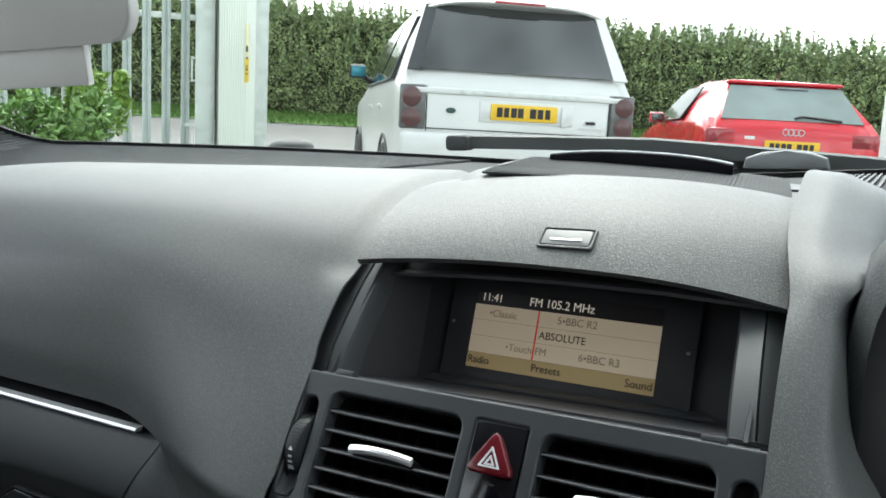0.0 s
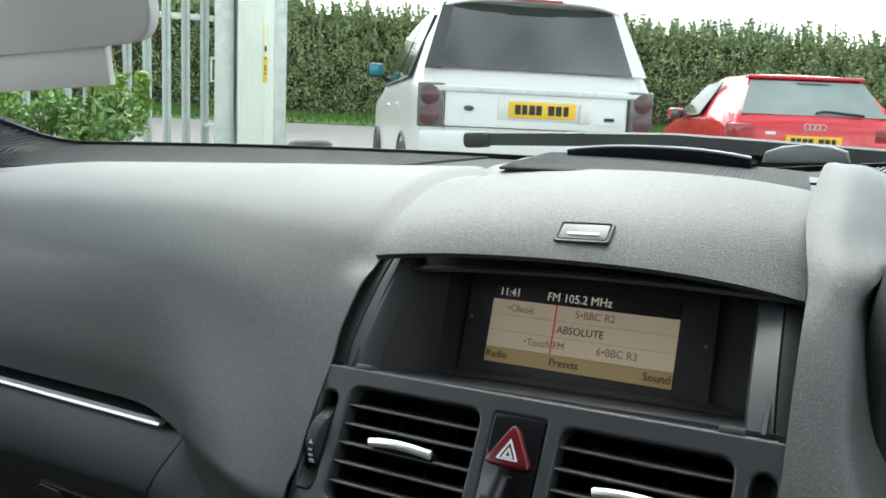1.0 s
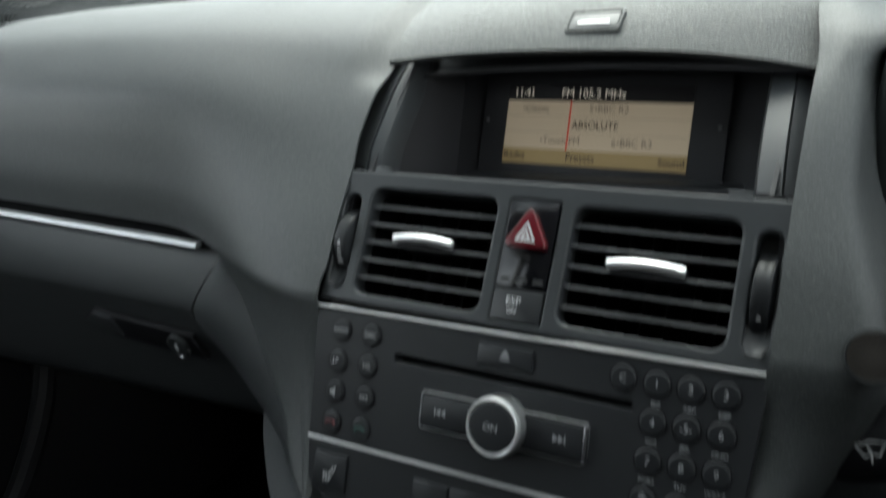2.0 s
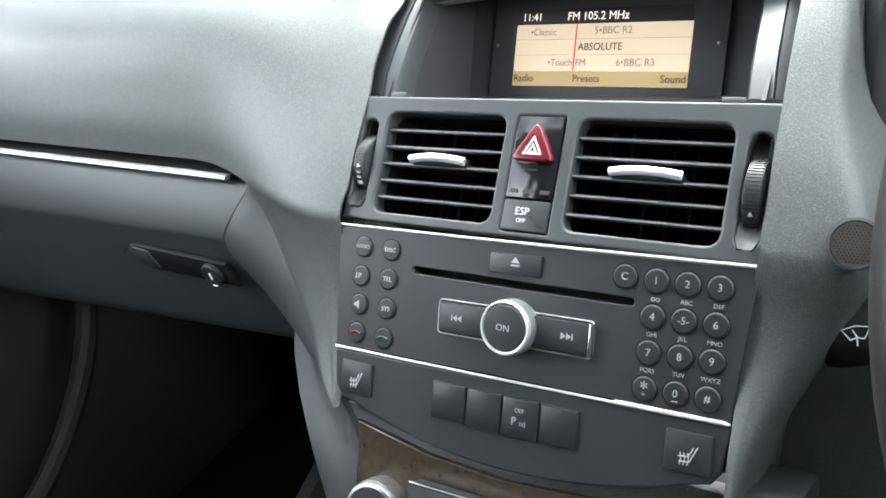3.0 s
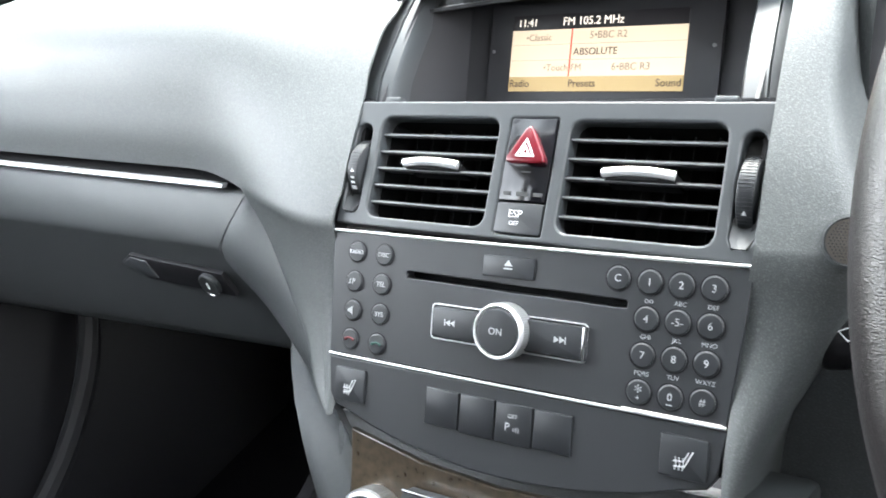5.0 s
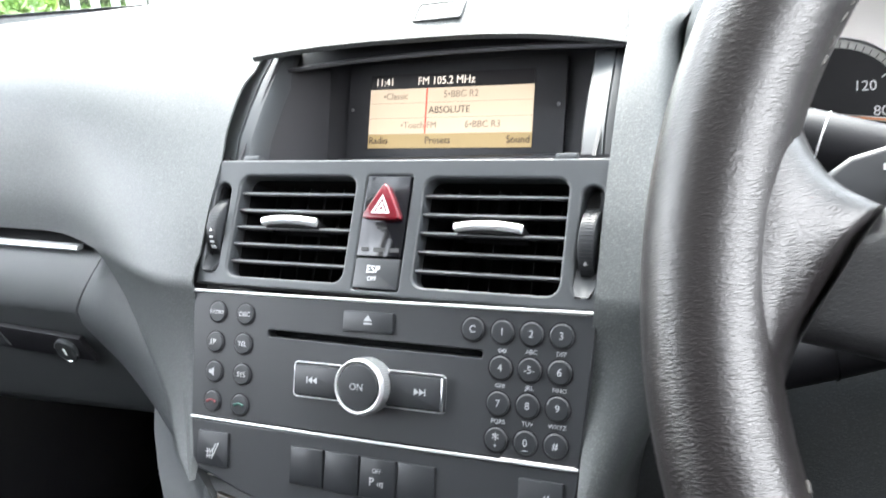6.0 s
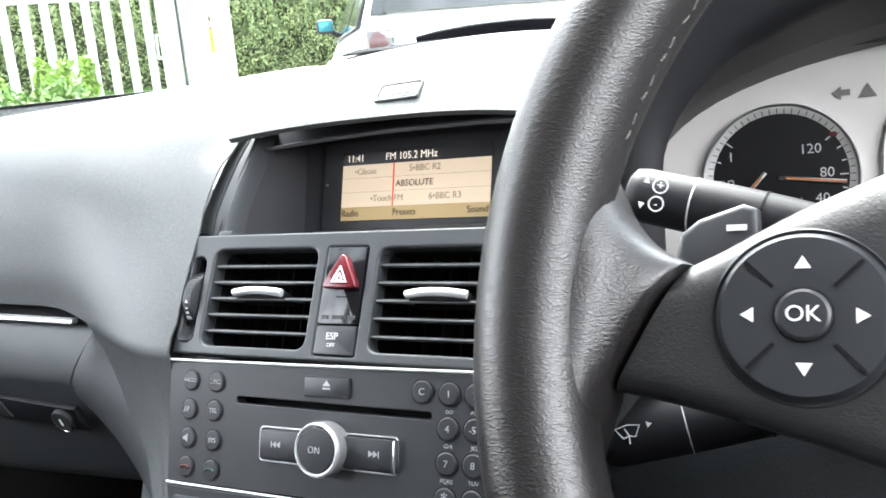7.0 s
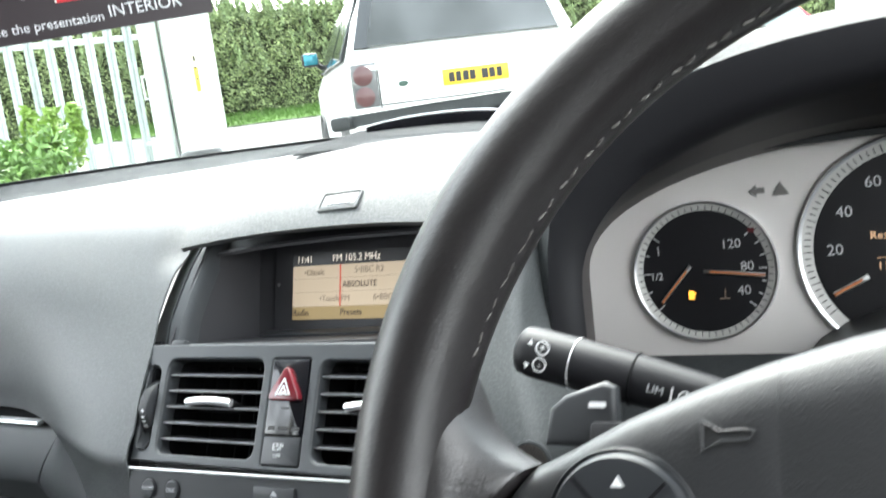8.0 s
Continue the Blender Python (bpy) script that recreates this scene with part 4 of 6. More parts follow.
sp = part("door_speaker", lathe(B(), [(0.095, 0.0), (0.095, 0.012), (0.09, 0.016), (0.086, 0.012), (0.05, 0.004)], 48, SPK), BLACK, door, "round speaker grille")
part("speaker_ring", tube(B(), [SPK @ Vector((0.091 * math.cos(a), 0.091 * math.sin(a), 0.016)) for a in [2 * math.pi * i / 48 for i in range(48)]], 0.0011, 6, closed=True), SATIN, sp, "bright speaker ring")
TRIM = [(0, -0.745, 0.2, 0.70), (1, -0.735, 0.19, 0.63), (2, -0.72, 0.15, 0.53), (3, -0.715, 0.06, 0.42), (4, -0.73, -0.08, 0.32), (5, -0.76, -0.2, 0.27)]
bm = tube(B(), [[spline([(k[0], k[q]) for k in TRIM], i / 4) for q in (1, 2, 3)] for i in range(21)], 0.014, 10)
part("footwell_trim", bm, BLACK, foot)

# ---- driver's side ----
mic = thing("microphone_grille", "round mesh grille in the dashboard flank", "grille", STACK)
part("grille_rim", lathe(B(), [(0.0115, -0.002), (0.0115, 0.0012), (0.0102, 0.0016), (0.0098, 0.0006)], 40, pose(0.163, 0.014, 0.003, 0, 4, 0)), DASH_LOW, mic)
part("grille_mesh", lathe(B(), [(0.0097, -0.002), (0.0096, 0.0008), (0.002, 0.0011)], 40, pose(0.163, 0.014, 0.003, 0, 4, 0)), SPEAKER, mic, "brownish mesh")
bm = B()
for i in range(-6, 7):
    for j in range(-6, 7):
        x, y = 0.0015 * (i + 0.5 * (j % 2)), 0.0013 * j
        if x * x + y * y < 0.0088 ** 2:
            lathe(bm, [(0.00046, 0.0), (0.0004, 0.0004)], 6, pose(0.163, 0.014, 0.003, 0, 4, 0) @ pose(x, y, 0.0009))
part("perforation", bm, BLACK, mic, "", 0, kind="stuff")

cluster = thing("instrument_cluster", "silver instrument cluster with black dials under a dark cowl", "instrument cluster", LEAN)
CM = axes((1, 0, 0), (0, 0.2, 0.98), (0, -0.98, 0.2), (0.352, 0.205, 0.874))


def arch(hw, top, bottom, n=28, p=2.3, cx=0.0):
    pts = [(cx + hw, bottom)]
    for i in range(n + 1):
        a = math.pi * i / n
        c, s = math.cos(a), math.sin(a)
        pts.append((cx + hw * math.copysign(abs(c) ** (2 / p), c), bottom * 0 + top * abs(s) ** (2 / p)))
    pts.append((cx - hw, bottom))
    return pts


part("cluster_face", prism(B(), arch(0.216, 0.0765, -0.075, p=2.2), -0.01, 0.0, 0.001, m=CM), CLUSTER, cluster, "silver cluster face")
lip_rows = []
for hw, top, bot, z, pw in ((0.214, 0.0755, -0.075, -0.004, 2.2), (0.203, 0.081, -0.08, 0.05, 2.1), (0.185, 0.09, -0.085, 0.105, 2.0), (0.178, 0.0935, -0.085, 0.12, 2.0), (0.183, 0.100, -0.085, 0.128, 2.2), (0.194, 0.118, -0.085, 0.13, 2.6), (0.202, 0.1275, -0.085, 0.122, 2.8), (0.21, 0.129, -0.085, 0.08, 2.8), (0.22, 0.122, -0.085, -0.02, 2.8)):
    lip_rows.append([CM @ Vector((x, y, z)) for x, y in arch(hw, top, bot, p=pw)])
part("inner_ring", loft(B(), lip_rows[:2]), LINING, cluster, "brownish inner ring of the cowl", 50)
part("cowl_lining", loft(B(), lip_rows[1:6]), BLACK, cluster, "dark lining of the cowl", 50)
part("cowl", loft(B(), lip_rows[5:]), DASH_LOW, cluster, "grained cowl over the dials", 50)


def dial(cx, cy, r, name):
    m = CM @ pose(cx, cy, 0)
    d = part(name, lathe(B(), [(r, 0.0), (r, 0.004), (r * 0.985, 0.0055), (r * 0.96, 0.0045), (r * 0.955, 0.0005)], 64, m), SATIN, cluster, "round dial with a silver rim")
    part("scale_ring", lathe(B(), [(r * 0.965, 0.0), (r * 0.96, 0.0042), (r * 0.86, 0.0025), (r * 0.85, 0.0)], 64, m), DIALRING, d, "silver scale ring")
    part("dial_face", lathe(B(), [(r * 0.865, 0.0), (r * 0.86, 0.003), (r * 0.1, 0.0032)], 64, m), DIAL, d, "black dial face")
    return d, m


def needle(parent, m, r0, r1, a, w=0.0016):
    c, s = math.cos(radians(a)), math.sin(radians(a))
    bm = box(B(), ((r0 + r1) / 2, 0, 0.0048), (r1 - r0, w * 1.6, 0.0008), 0.0003, m=m @ Matrix.Rotation(radians(a), 4, "Z"))
    n = part("needle", bm, SATIN, parent, "pale needle")
    part("needle_stripe", box(B(), ((r0 + r1) / 2 + 0.002, 0, 0.0054), (r1 - r0 - 0.004, w * 0.8, 0.0004), m=m @ Matrix.Rotation(radians(a), 4, "Z")), NEEDLE, n, "orange stripe")


def ticks(parent, m, r, a0, a1, n, long=3, w=0.0008):
    for i in range(n):
        a = radians(a0 + (a1 - a0) * i / (n - 1))
        ln = 0.005 if i % long == 0 else 0.0028
        part("tick", box(B(), (r * 0.85 - ln / 2, 0, 0.0036), (ln, w, 0.0003), m=m @ Matrix.Rotation(a, 4, "Z")), PRINT, parent)


small, sm_m = dial(-0.134, -0.002, 0.0465, "fuel_and_temperature_dial")
needle(small, sm_m @ pose(-0.008, 0.004, 0), 0.0, 0.031, 229)
needle(small, sm_m, 0.0, 0.0385, -7)
ticks(small, sm_m, 0.0465, 38, -38, 7, 3)
ticks(small, sm_m, 0.0465, 142, 218, 5, 2)
for w, x, y, sz in (("1", -0.0285, 0.015, 0.0085), ("1/2", -0.031, -0.002, 0.0068), ("120", 0.0185, 0.0165, 0.0085), ("80", 0.0275, 0.0015, 0.0085), ("40", 0.0245, -0.014, 0.0085)):
    text(w, sz, (x, y, 0.0036), PRINT, small, m=sm_m)
part("red_mark", box(B(), (0.0315, 0.0245, 0.0037), (0.004, 0.003, 0.0004), m=sm_m), REDKEY, small, "red overheat mark")
part("fuel_lamp", prism(B(), [(-0.0024, -0.0025), (0.0014, -0.0025), (0.0014, 0.0), (0.0026, 0.0012), (0.0018, 0.002), (0.001, 0.0012), (0.001, 0.003), (-0.0024, 0.003)], 0, 0.0003, m=sm_m @ pose(-0.0085, -0.0155, 0.0036)), AMBER, small, "amber fuel lamp")
part("temperature_mark", tube(B(), [sm_m @ Vector(p) for p in ((0.009, -0.0185, 0.0038), (0.0155, -0.0185, 0.0038), (0.0125, -0.0185, 0.0038), (0.0125, -0.0125, 0.0038))], 0.0004, 5), SCREENGREY, small)
bm = B()
for i in range(60):
    box(bm, (0.0465 * 0.91, 0, 0.0034), (0.0038, 0.0005, 0.0006), m=sm_m @ Matrix.Rotation(2 * math.pi * i / 60, 4, "Z"))
part("scale_print", bm, PANEL, small, "fine scale marks", 0, kind="stuff")
speedo, sp_m = dial(-0.007, 0.004, 0.0695, "speedometer")
needle(speedo, sp_m, 0.034, 0.056, 207, 0.0022)
for i, w in enumerate(("20", "40", "60", "80", "100", "120", "140")):
    a = radians(178 - 29 * i)
    text(w, 0.0095, (0.0475 * math.cos(a), 0.0475 * math.sin(a), 0.0036), PRINT, speedo, m=sp_m)
bm = B()
for i in range(70):
    a = radians(215 - 250 * i / 69)
    box(bm, (0.0695 * 0.91, 0, 0.0035), (0.006 if i % 5 == 0 else 0.0035, 0.0006, 0.0008), m=sp_m @ Matrix.Rotation(a, 4, "Z"))
part("scale_print", bm, BLACK, speedo, "fine scale marks", 0, kind="stuff")
text("Reser", 0.0068, (-0.012, 0.009, 0.0038), LCDTEXT, speedo, m=sp_m, align="RIGHT")
text("11:41", 0.0065, (-0.018, -0.0095, 0.0038), LCDTEXT, speedo, m=sp_m)
part("display_line", box(B(), (0, -0.0045, 0.0038), (0.05, 0.0004, 0.0002), m=sp_m), LCDTEXT, speedo)
part("gear_mark", box(B(), (-0.014, -0.0195, 0.0038), (0.006, 0.006, 0.0003), m=sp_m), LCDTEXT, speedo)
part("warning_arrow", prism(B(), [(-0.006, 0), (-0.001, 0.004), (-0.001, 0.0018), (0.004, 0.0018), (0.004, -0.0018), (-0.001, -0.0018), (-0.001, -0.004)], 0, 0.0003, m=CM @ pose(-0.0965, 0.047, 0.0005)), mat("faded_lamp", (0.2, 0.195, 0.19), 0.6), cluster, "unlit indicator arrow")
part("warning_lamp", prism(B(), [(-0.005, -0.004), (0.005, -0.004), (0, 0.0045)], 0, 0.0003, m=CM @ pose(-0.083, 0.047, 0.0005)), MATS["faded_lamp"], cluster, "unlit warning triangle")

column = thing("steering_column", "dark grey steering column shroud", "steering column", LEAN)
bm = B()
rows = []
for y, w, h, z in ((0.2, 0.1, 0.05, 0.80), (0.08, 0.075, 0.05, 0.825), (-0.02, 0.065, 0.05, 0.85), (-0.10, 0.055, 0.045, 0.87), (-0.125, 0.045, 0.035, 0.878)):
    rows.append([(0.37 + w * math.cos(2 * math.pi * i / 24), y, z + h * math.sin(2 * math.pi * i / 24)) for i in range(24)])
loft(bm, rows, closed=True, cap=True)
part("shroud", bm, DASH_LOW, column, "", 50)
# lower driver dash panel
bm = loft(B(), [[(x, y, z) for y, z in ((0.16, 0.83), (0.11, 0.80), (0.075, 0.76), (0.05, 0.70), (0.03, 0.6))] for x in (0.118, 0.17, 0.25, 0.4, 0.75)])
part("knee_panel", thick(bm, 0.004), DASH_LOW, dash, "dark panel below the dials", 50)
bm = loft(B(), [[(x, y, z) for y, z in ((0.55, 0.99), (0.25, 0.985), (0.19, 0.96), (0.155, 0.88), (0.14, 0.80))] for x in (0.56, 0.8)])
part("driver_end_pad", thick(bm, 0.004), DASH, dash, "", 50)
bm = loft(B(), [[(x, y, z) for y, z in ((0.5, 0.962), (0.28, 0.958), (0.2, 0.952))] for x in (0.165, 0.35, 0.6)])
part("cowl_top", thick(bm, 0.004), DEFROST, dash, "", 50)


def stalk(name, label, a, b, r, ring_at, words):
    st = thing(name, label, "control stalk", LEAN)
    a, b = Vector(a), Vector(b)
    pts = [a + (b - a) * t for t in (0, 0.015, 0.05, 0.3, 0.5, 0.8, 1.0)]
    part("stalk_arm", tube(B(), pts, [r * 0.7, r * 0.92, r, r, r * 0.95, r * 0.75, r * 0.6], 16, squash=1.0), BLACK, st, "", 50)
    p = a + (b - a) * ring_at
    d = (b - a).normalized()
    part("ring_mark", tube(B(), [p, p + d * 0.0005], r * 1.015, 16), PRINT, st, "white ring")
    q = a + (b - a) * (ring_at + 0.22)
    part("joint", tube(B(), [q, q + d * 0.0006], r * 1.01, 16), VOID, st)
    nrm = Vector((0, -0.93, 0.35))
    nrm = (nrm - d * nrm.dot(d)).normalized()
    return st, axes(d, nrm.cross(d), nrm, a + nrm * (r + 0.0003))


st, sm = stalk("cruise_stalk", "black cruise control stalk with white marks", (0.2005, -0.066, 0.9195), (0.30, -0.074, 0.894), 0.0097, 0.22, "")
for i, w in enumerate("+-"):
    part("symbol_ring", plate_ring(0.0022, 0.0027, 0.0125, 0.0032 - 0.0062 * i), PRINT, st).matrix_basis = sm
    text(w, 0.0042, (0.0125, 0.0032 - 0.0062 * i, 0.0002), PRINT, st, m=sm)
    part("arrow_mark", prism(B(), [(-0.0011, 0), (0.0011, 0), (0, 0.0022 * (1 if i == 0 else -1))], 0, 0.0002, m=pose(0.0075, 0.0034 - 0.0068 * i, 0)), PRINT, st).matrix_basis = sm
text("LIM", 0.0040, (0.0555, -0.001, 0.0002), KEYPRINT, st, m=sm)
part("slash_mark", box(B(), (0.0612, -0.001, 0.0002), (0.0006, 0.005, 0.0002), m=pose(0, 0, 0)), PRINT, st).matrix_basis = sm
part("dial_mark", plate_ring(0.0018, 0.0023, 0.0658, -0.001), PRINT, st).matrix_basis = sm
st2, sm2 = stalk("wiper_stalk", "black wiper stalk with white marks", (0.146, 0.022, 0.777), (0.31, 0.07, 0.805), 0.0162, 0.25, "")
part("wiper_mark", tube(B(), [(0.013, -0.002, 0), (0.010, 0.003, 0), (0.016, 0.0042, 0), (0.022, 0.003, 0), (0.019, -0.002, 0), (0.016, -0.0012, 0), (0.013, -0.002, 0)], 0.0004, 5), PRINT, st2).matrix_basis = sm2
part("wiper_mark", tube(B(), [(0.0155, -0.005, 0), (0.016, -0.001, 0), (0.0145, 0.0025, 0)], 0.0004, 5), PRINT, st2).matrix_basis = sm2
part("arrow_mark", prism(B(), [(0.0255, 0.001), (0.0255, 0.004), (0.028, 0.0025)], 0, 0.0002), PRINT, st2).matrix_basis = sm2

# ---- steering wheel ----
TW = radians(26.5)
WM = LEAN @ axes((1, 0, 0), (0, math.sin(TW), math.cos(TW)), (0, -math.cos(TW), math.sin(TW)), (0.3601, -0.1702, 0.907))
wheel = thing("steering_wheel", "black leather steering wheel with thumb controls", "steering wheel", WM)
RW = 0.1573
rows = []
NS = 144
for i in range(NS):
    deg = 360 * i / NS
    a = radians(deg)
    grip = math.exp(-((deg - 152) / 16) ** 2) + math.exp(-((deg - 28) / 16) ** 2)
    rr, rz = 0.0150 + 0.0006 * grip, 0.0158 + 0.0008 * grip
    row = []
    for k in range(24):
        b = 2 * math.pi * k / 24
        u, z = math.cos(b), math.sin(b)
        crease = 0.0005 * math.exp(-((b - 2.95) / 0.16) ** 2)
        q = RW + (rr - crease) * u
        row.append((q * math.cos(a), q * math.sin(a), (rz - crease) * z))
    rows.append(row)
rows.append(rows[0])
bm = loft(B(), rows, closed=True)
bmesh.ops.remove_doubles(bm, verts=bm.verts, dist=1e-6)
part("rim", bm, WHEEL, wheel, "creased black leather rim", 60)
bm = B()
for i in range(170):
    a = 360 * i / 170
    if abs(a - 180) < 18 or min(a, 360 - a) < 18:
        continue
    box(bm, (RW - 0.0150, 0, 0.0018), (0.0008, 0.0028, 0.0008), 0.0002, 1, m=Matrix.Rotation(radians(a), 4, "Z") @ Matrix.Rotation(0.3 * (-1) ** i, 4, "X"))
part("stitching", bm, STITCH, wheel, "grey stitched seam", 0, kind="stuff")

# leather roots, plastic spokes and their controls: outlines of one side, mirrored for the other
ROOT_TOP = [(0, -0.151, 0.058), (0.15, -0.1455, 0.0475), (0.3, -0.1405, 0.0385), (0.45, -0.137, 0.0305), (0.6, -0.1335, 0.0252), (0.75, -0.129, 0.021), (0.9, -0.124, 0.0183), (1, -0.1213, 0.0171)]
ROOT_LOW = [(0, -0.151, -0.058), (0.15, -0.1475, -0.047), (0.3, -0.145, -0.038), (0.45, -0.1425, -0.030), (0.6, -0.141, -0.0242), (0.75, -0.140, -0.020), (0.9, -0.1392, -0.0168), (1, -0.1387, -0.0155)]
ROOT_UP = [(0, 0.0118), (0.15, 0.0098), (0.3, 0.0084), (0.45, 0.0070), (0.6, 0.0052), (0.75, 0.0034), (0.9, 0.0014), (1, -0.0002)]
SPOKE_TOP = [(0, -0.1207, 0.0171), (0.1, -0.114, 0.0202), (0.25, -0.103, 0.0262), (0.4, -0.094, 0.0308), (0.6, -0.080, 0.0368), (0.8, -0.066, 0.0424), (1, -0.0570, 0.0455)]
SPOKE_LOW = [(0, -0.1378, -0.0155), (0.1, -0.128, -0.017), (0.25, -0.115, -0.0196), (0.4, -0.100, -0.0232), (0.6, -0.086, -0.027), (0.8, -0.070, -0.032), (1, -0.0570, -0.0373)]
HUB_TOP = [(0, -0.0571, 0.0455), (0.2, -0.035, 0.0520), (0.35, -0.018, 0.0545), (0.5, 0.0, 0.0555), (0.65, 0.018, 0.0545), (0.8, 0.035, 0.0520), (1, 0.0571, 0.0455)]
HUB_LOW = [(0, -0.0571, -0.0375), (0.2, -0.043, -0.051), (0.35, -0.022, -0.060), (0.5, 0.0, -0.062), (0.65, 0.022, -0.060), (0.8, 0.043, -0.051), (1, 0.0571, -0.0375)]
ROLL = [0, 0.004, 0.015, 0.035, 0.06, 0.09, 0.13, 0.17, 0.22, 0.28, 0.36, 0.46, 0.58, 0.7, 0.8, 0.88, 0.93, 0.965, 0.985, 0.996, 1]


def rolled(side, top, low, front, roll, drop, dome=0.0):
    """A padded panel between an upper and a lower edge; the front rolls back towards the upper edge."""
    rows = []
    n = 20
    for i in range(n + 1):
        t = i / n
        tx, ty = spline([(k, x) for k, x, y in top], t), spline([(k, y) for k, x, y in top], t)
        lx, ly = spline([(k, x) for k, x, y in low], t), spline([(k, y) for k, x, y in low], t)
        high = math.hypot(tx - lx, ty - ly)
        end = 0.0003 * (i in (0, n))
        row = []
        for w in ROLL:
            du, dl = w * high, (1 - w) * high
            z = front + dome * math.sin(math.pi * t) * math.sin(math.pi * w) - end
            if du < roll:
                z -= drop * (1 - math.sqrt(max(0.0, 1 - (1 - du / roll) ** 2)))
            if dl < 0.006:
                z -= 0.006 * (1 - math.sqrt(max(0.0, 1 - (1 - dl / 0.006) ** 2)))
            row.append((side * (tx + (lx - tx) * w), ty + (ly - ty) * w, z))
        row += [(side * (tx + (lx - tx) * w), ty + (ly - ty) * w, -0.028) for w in (0.98, 0.5, 0.02)]
        rows.append(row)
    return loft(B(), rows, closed=True, cap=True)


PADDLE = [(-0.136, 0.022), (-0.1345, 0.034), (-0.129, 0.0385), (-0.116, 0.0428), (-0.112, 0.041), (-0.111, 0.022)]
PADX, PADY = 0.0948, 0.0025
for s in (-1, 1):
    rows = []
    for i in range(17):
        t = i / 16
        (tx, ty), (lx, ly) = [(spline([(k, x) for k, x, y in keys], t), spline([(k, y) for k, x, y in keys], t)) for keys in (ROOT_TOP, ROOT_LOW)]
        up, back = spline(ROOT_UP, t), -0.016
        # towards the seam the front bows out beyond the straight line from top to bottom
        row = []
        for k in range(25):
            w = k / 24
            bow = 0.0032 * math.sin(math.pi * w) * t
            h = max(0.0, 1 - abs(2 * w - 1) ** 3.2) ** (1 / 3.2)
            row.append((-s * (tx + (lx - tx) * w - bow), ty + (ly - ty) * w, back + (up - back) * h))
        row += [(-s * (tx + (lx - tx) * w), ty + (ly - ty) * w, back - 0.002) for w in (0.85, 0.5, 0.15)]
        rows.append(row)
    part("spoke_leather", loft(B(), rows, closed=True, cap=True), WHEEL, wheel, "creased leather at the spoke root", 70)
    part("spoke", rolled(-s, SPOKE_TOP, SPOKE_LOW, -0.0022, 0.017, 0.014), WHEELPAD, wheel, "dark grained plastic spoke", 60)
    dx = s * PADX
    ctl = part("control_pad", lathe(B(), [(0.0200, -0.008), (0.0200, -0.0024), (0.0195, -0.0018), (0.0189, -0.0026), (0.0184, -0.0010), (0.0174, 0.0004), (0.010, 0.0008), (0.0062, 0.0006)], 64, pose(dx, PADY, 0)), BUTTON, wheel, "round four-way control pad")
    okb = part("ok_button", lathe(B(), [(0.0060, -0.002), (0.0058, 0.0006), (0.0056, 0.0017), (0.0049, 0.0022), (0.0025, 0.0023)], 40, pose(dx, PADY, 0)), BUTTON, ctl, "OK button")
    part("button_groove", plate_ring(0.0058, 0.0064, dx, PADY, z=0.0006), BLACK, ctl)
    text("OK", 0.0050, (dx, PADY, 0.00245), PRINT, okb)
    for q in range(4):
        a = math.pi / 2 * q
        part("arrow_mark", prism(B(), [(0.0103, -0.0017), (0.0131, 0), (0.0103, 0.0017)], 0.0007, 0.0010, m=pose(dx, PADY, 0) @ Matrix.Rotation(a, 4, "Z")), PRINT, ctl)
        part("groove", box(B(), (0.0128, 0, 0.0004), (0.0080, 0.0008, 0.0012), m=pose(dx, PADY, 0) @ Matrix.Rotation(a + math.pi / 4, 4, "Z")), VOID, ctl)
    rb = part("return_button", lathe(B(), [(0.0080, -0.008), (0.0079, -0.0018), (0.0074, -0.0010), (0.004, -0.0006)], 36, pose(s * 0.0705, -0.0182, 0)), BUTTON, wheel, "round return button")
    part("return_mark", tube(B(), [(s * 0.0705 + p[0], -0.0182 + p[1], -0.0004) for p in ((-0.0022, 0.0014), (0.0030, 0.0014), (0.0030, -0.0018), (-0.0030, -0.0018))], 0.0004, 5), PRINT, rb)
    part("return_arrow", prism(B(), [(-0.0046, 0.0014), (-0.0022, 0.0031), (-0.0022, -0.0003)], -0.0006, -0.0002, m=pose(s * 0.0705, -0.0182, 0)), PRINT, rb)
    pp = PADDLE if s < 0 else [(-x, y) for x, y in PADDLE][::-1]
    pd = part("shift_paddle", prism(B(), pp, -0.0590, -0.0535, 0.0022, 4), RADIO, wheel, "grey shift paddle", 50)
    part("paddle_mark", box(B(), (s * 0.1178, 0.0352, -0.0533), (0.0056, 0.0018, 0.0004)), PRINT, pd)
    if s > 0:
        part("paddle_mark", box(B(), (s * 0.1178, 0.0352, -0.0533), (0.0018, 0.0056, 0.0004)), PRINT, pd)
    part("paddle_arm", box(B(), (s * 0.09, 0.024, -0.054), (0.06, 0.012, 0.006), 0.002), BLACK, wheel)
part("airbag_cover", rolled(1, HUB_TOP, HUB_LOW, -0.0022, 0.018, 0.0145, 0.005), WHEELPAD, wheel, "domed grained airbag cover", 60)
part("horn_mark", tube(B(), [(-0.0745, 0.0292, -0.0020), (-0.0745, 0.0222, -0.0020), (-0.0700, 0.0248, -0.0019), (-0.0635, 0.0252, -0.0019), (-0.0625, 0.0270, -0.0019), (-0.0650, 0.0275, -0.0019), (-0.0700, 0.0268, -0.0019), (-0.0745, 0.0292, -0.0020)], 0.00045, 5), WHEELPAD, wheel, "embossed horn symbol")
part("wheel_boss", lathe(B(), [(0.05, -0.075), (0.055, -0.03), (0.05, -0.01)], 32), BLACK, wheel)

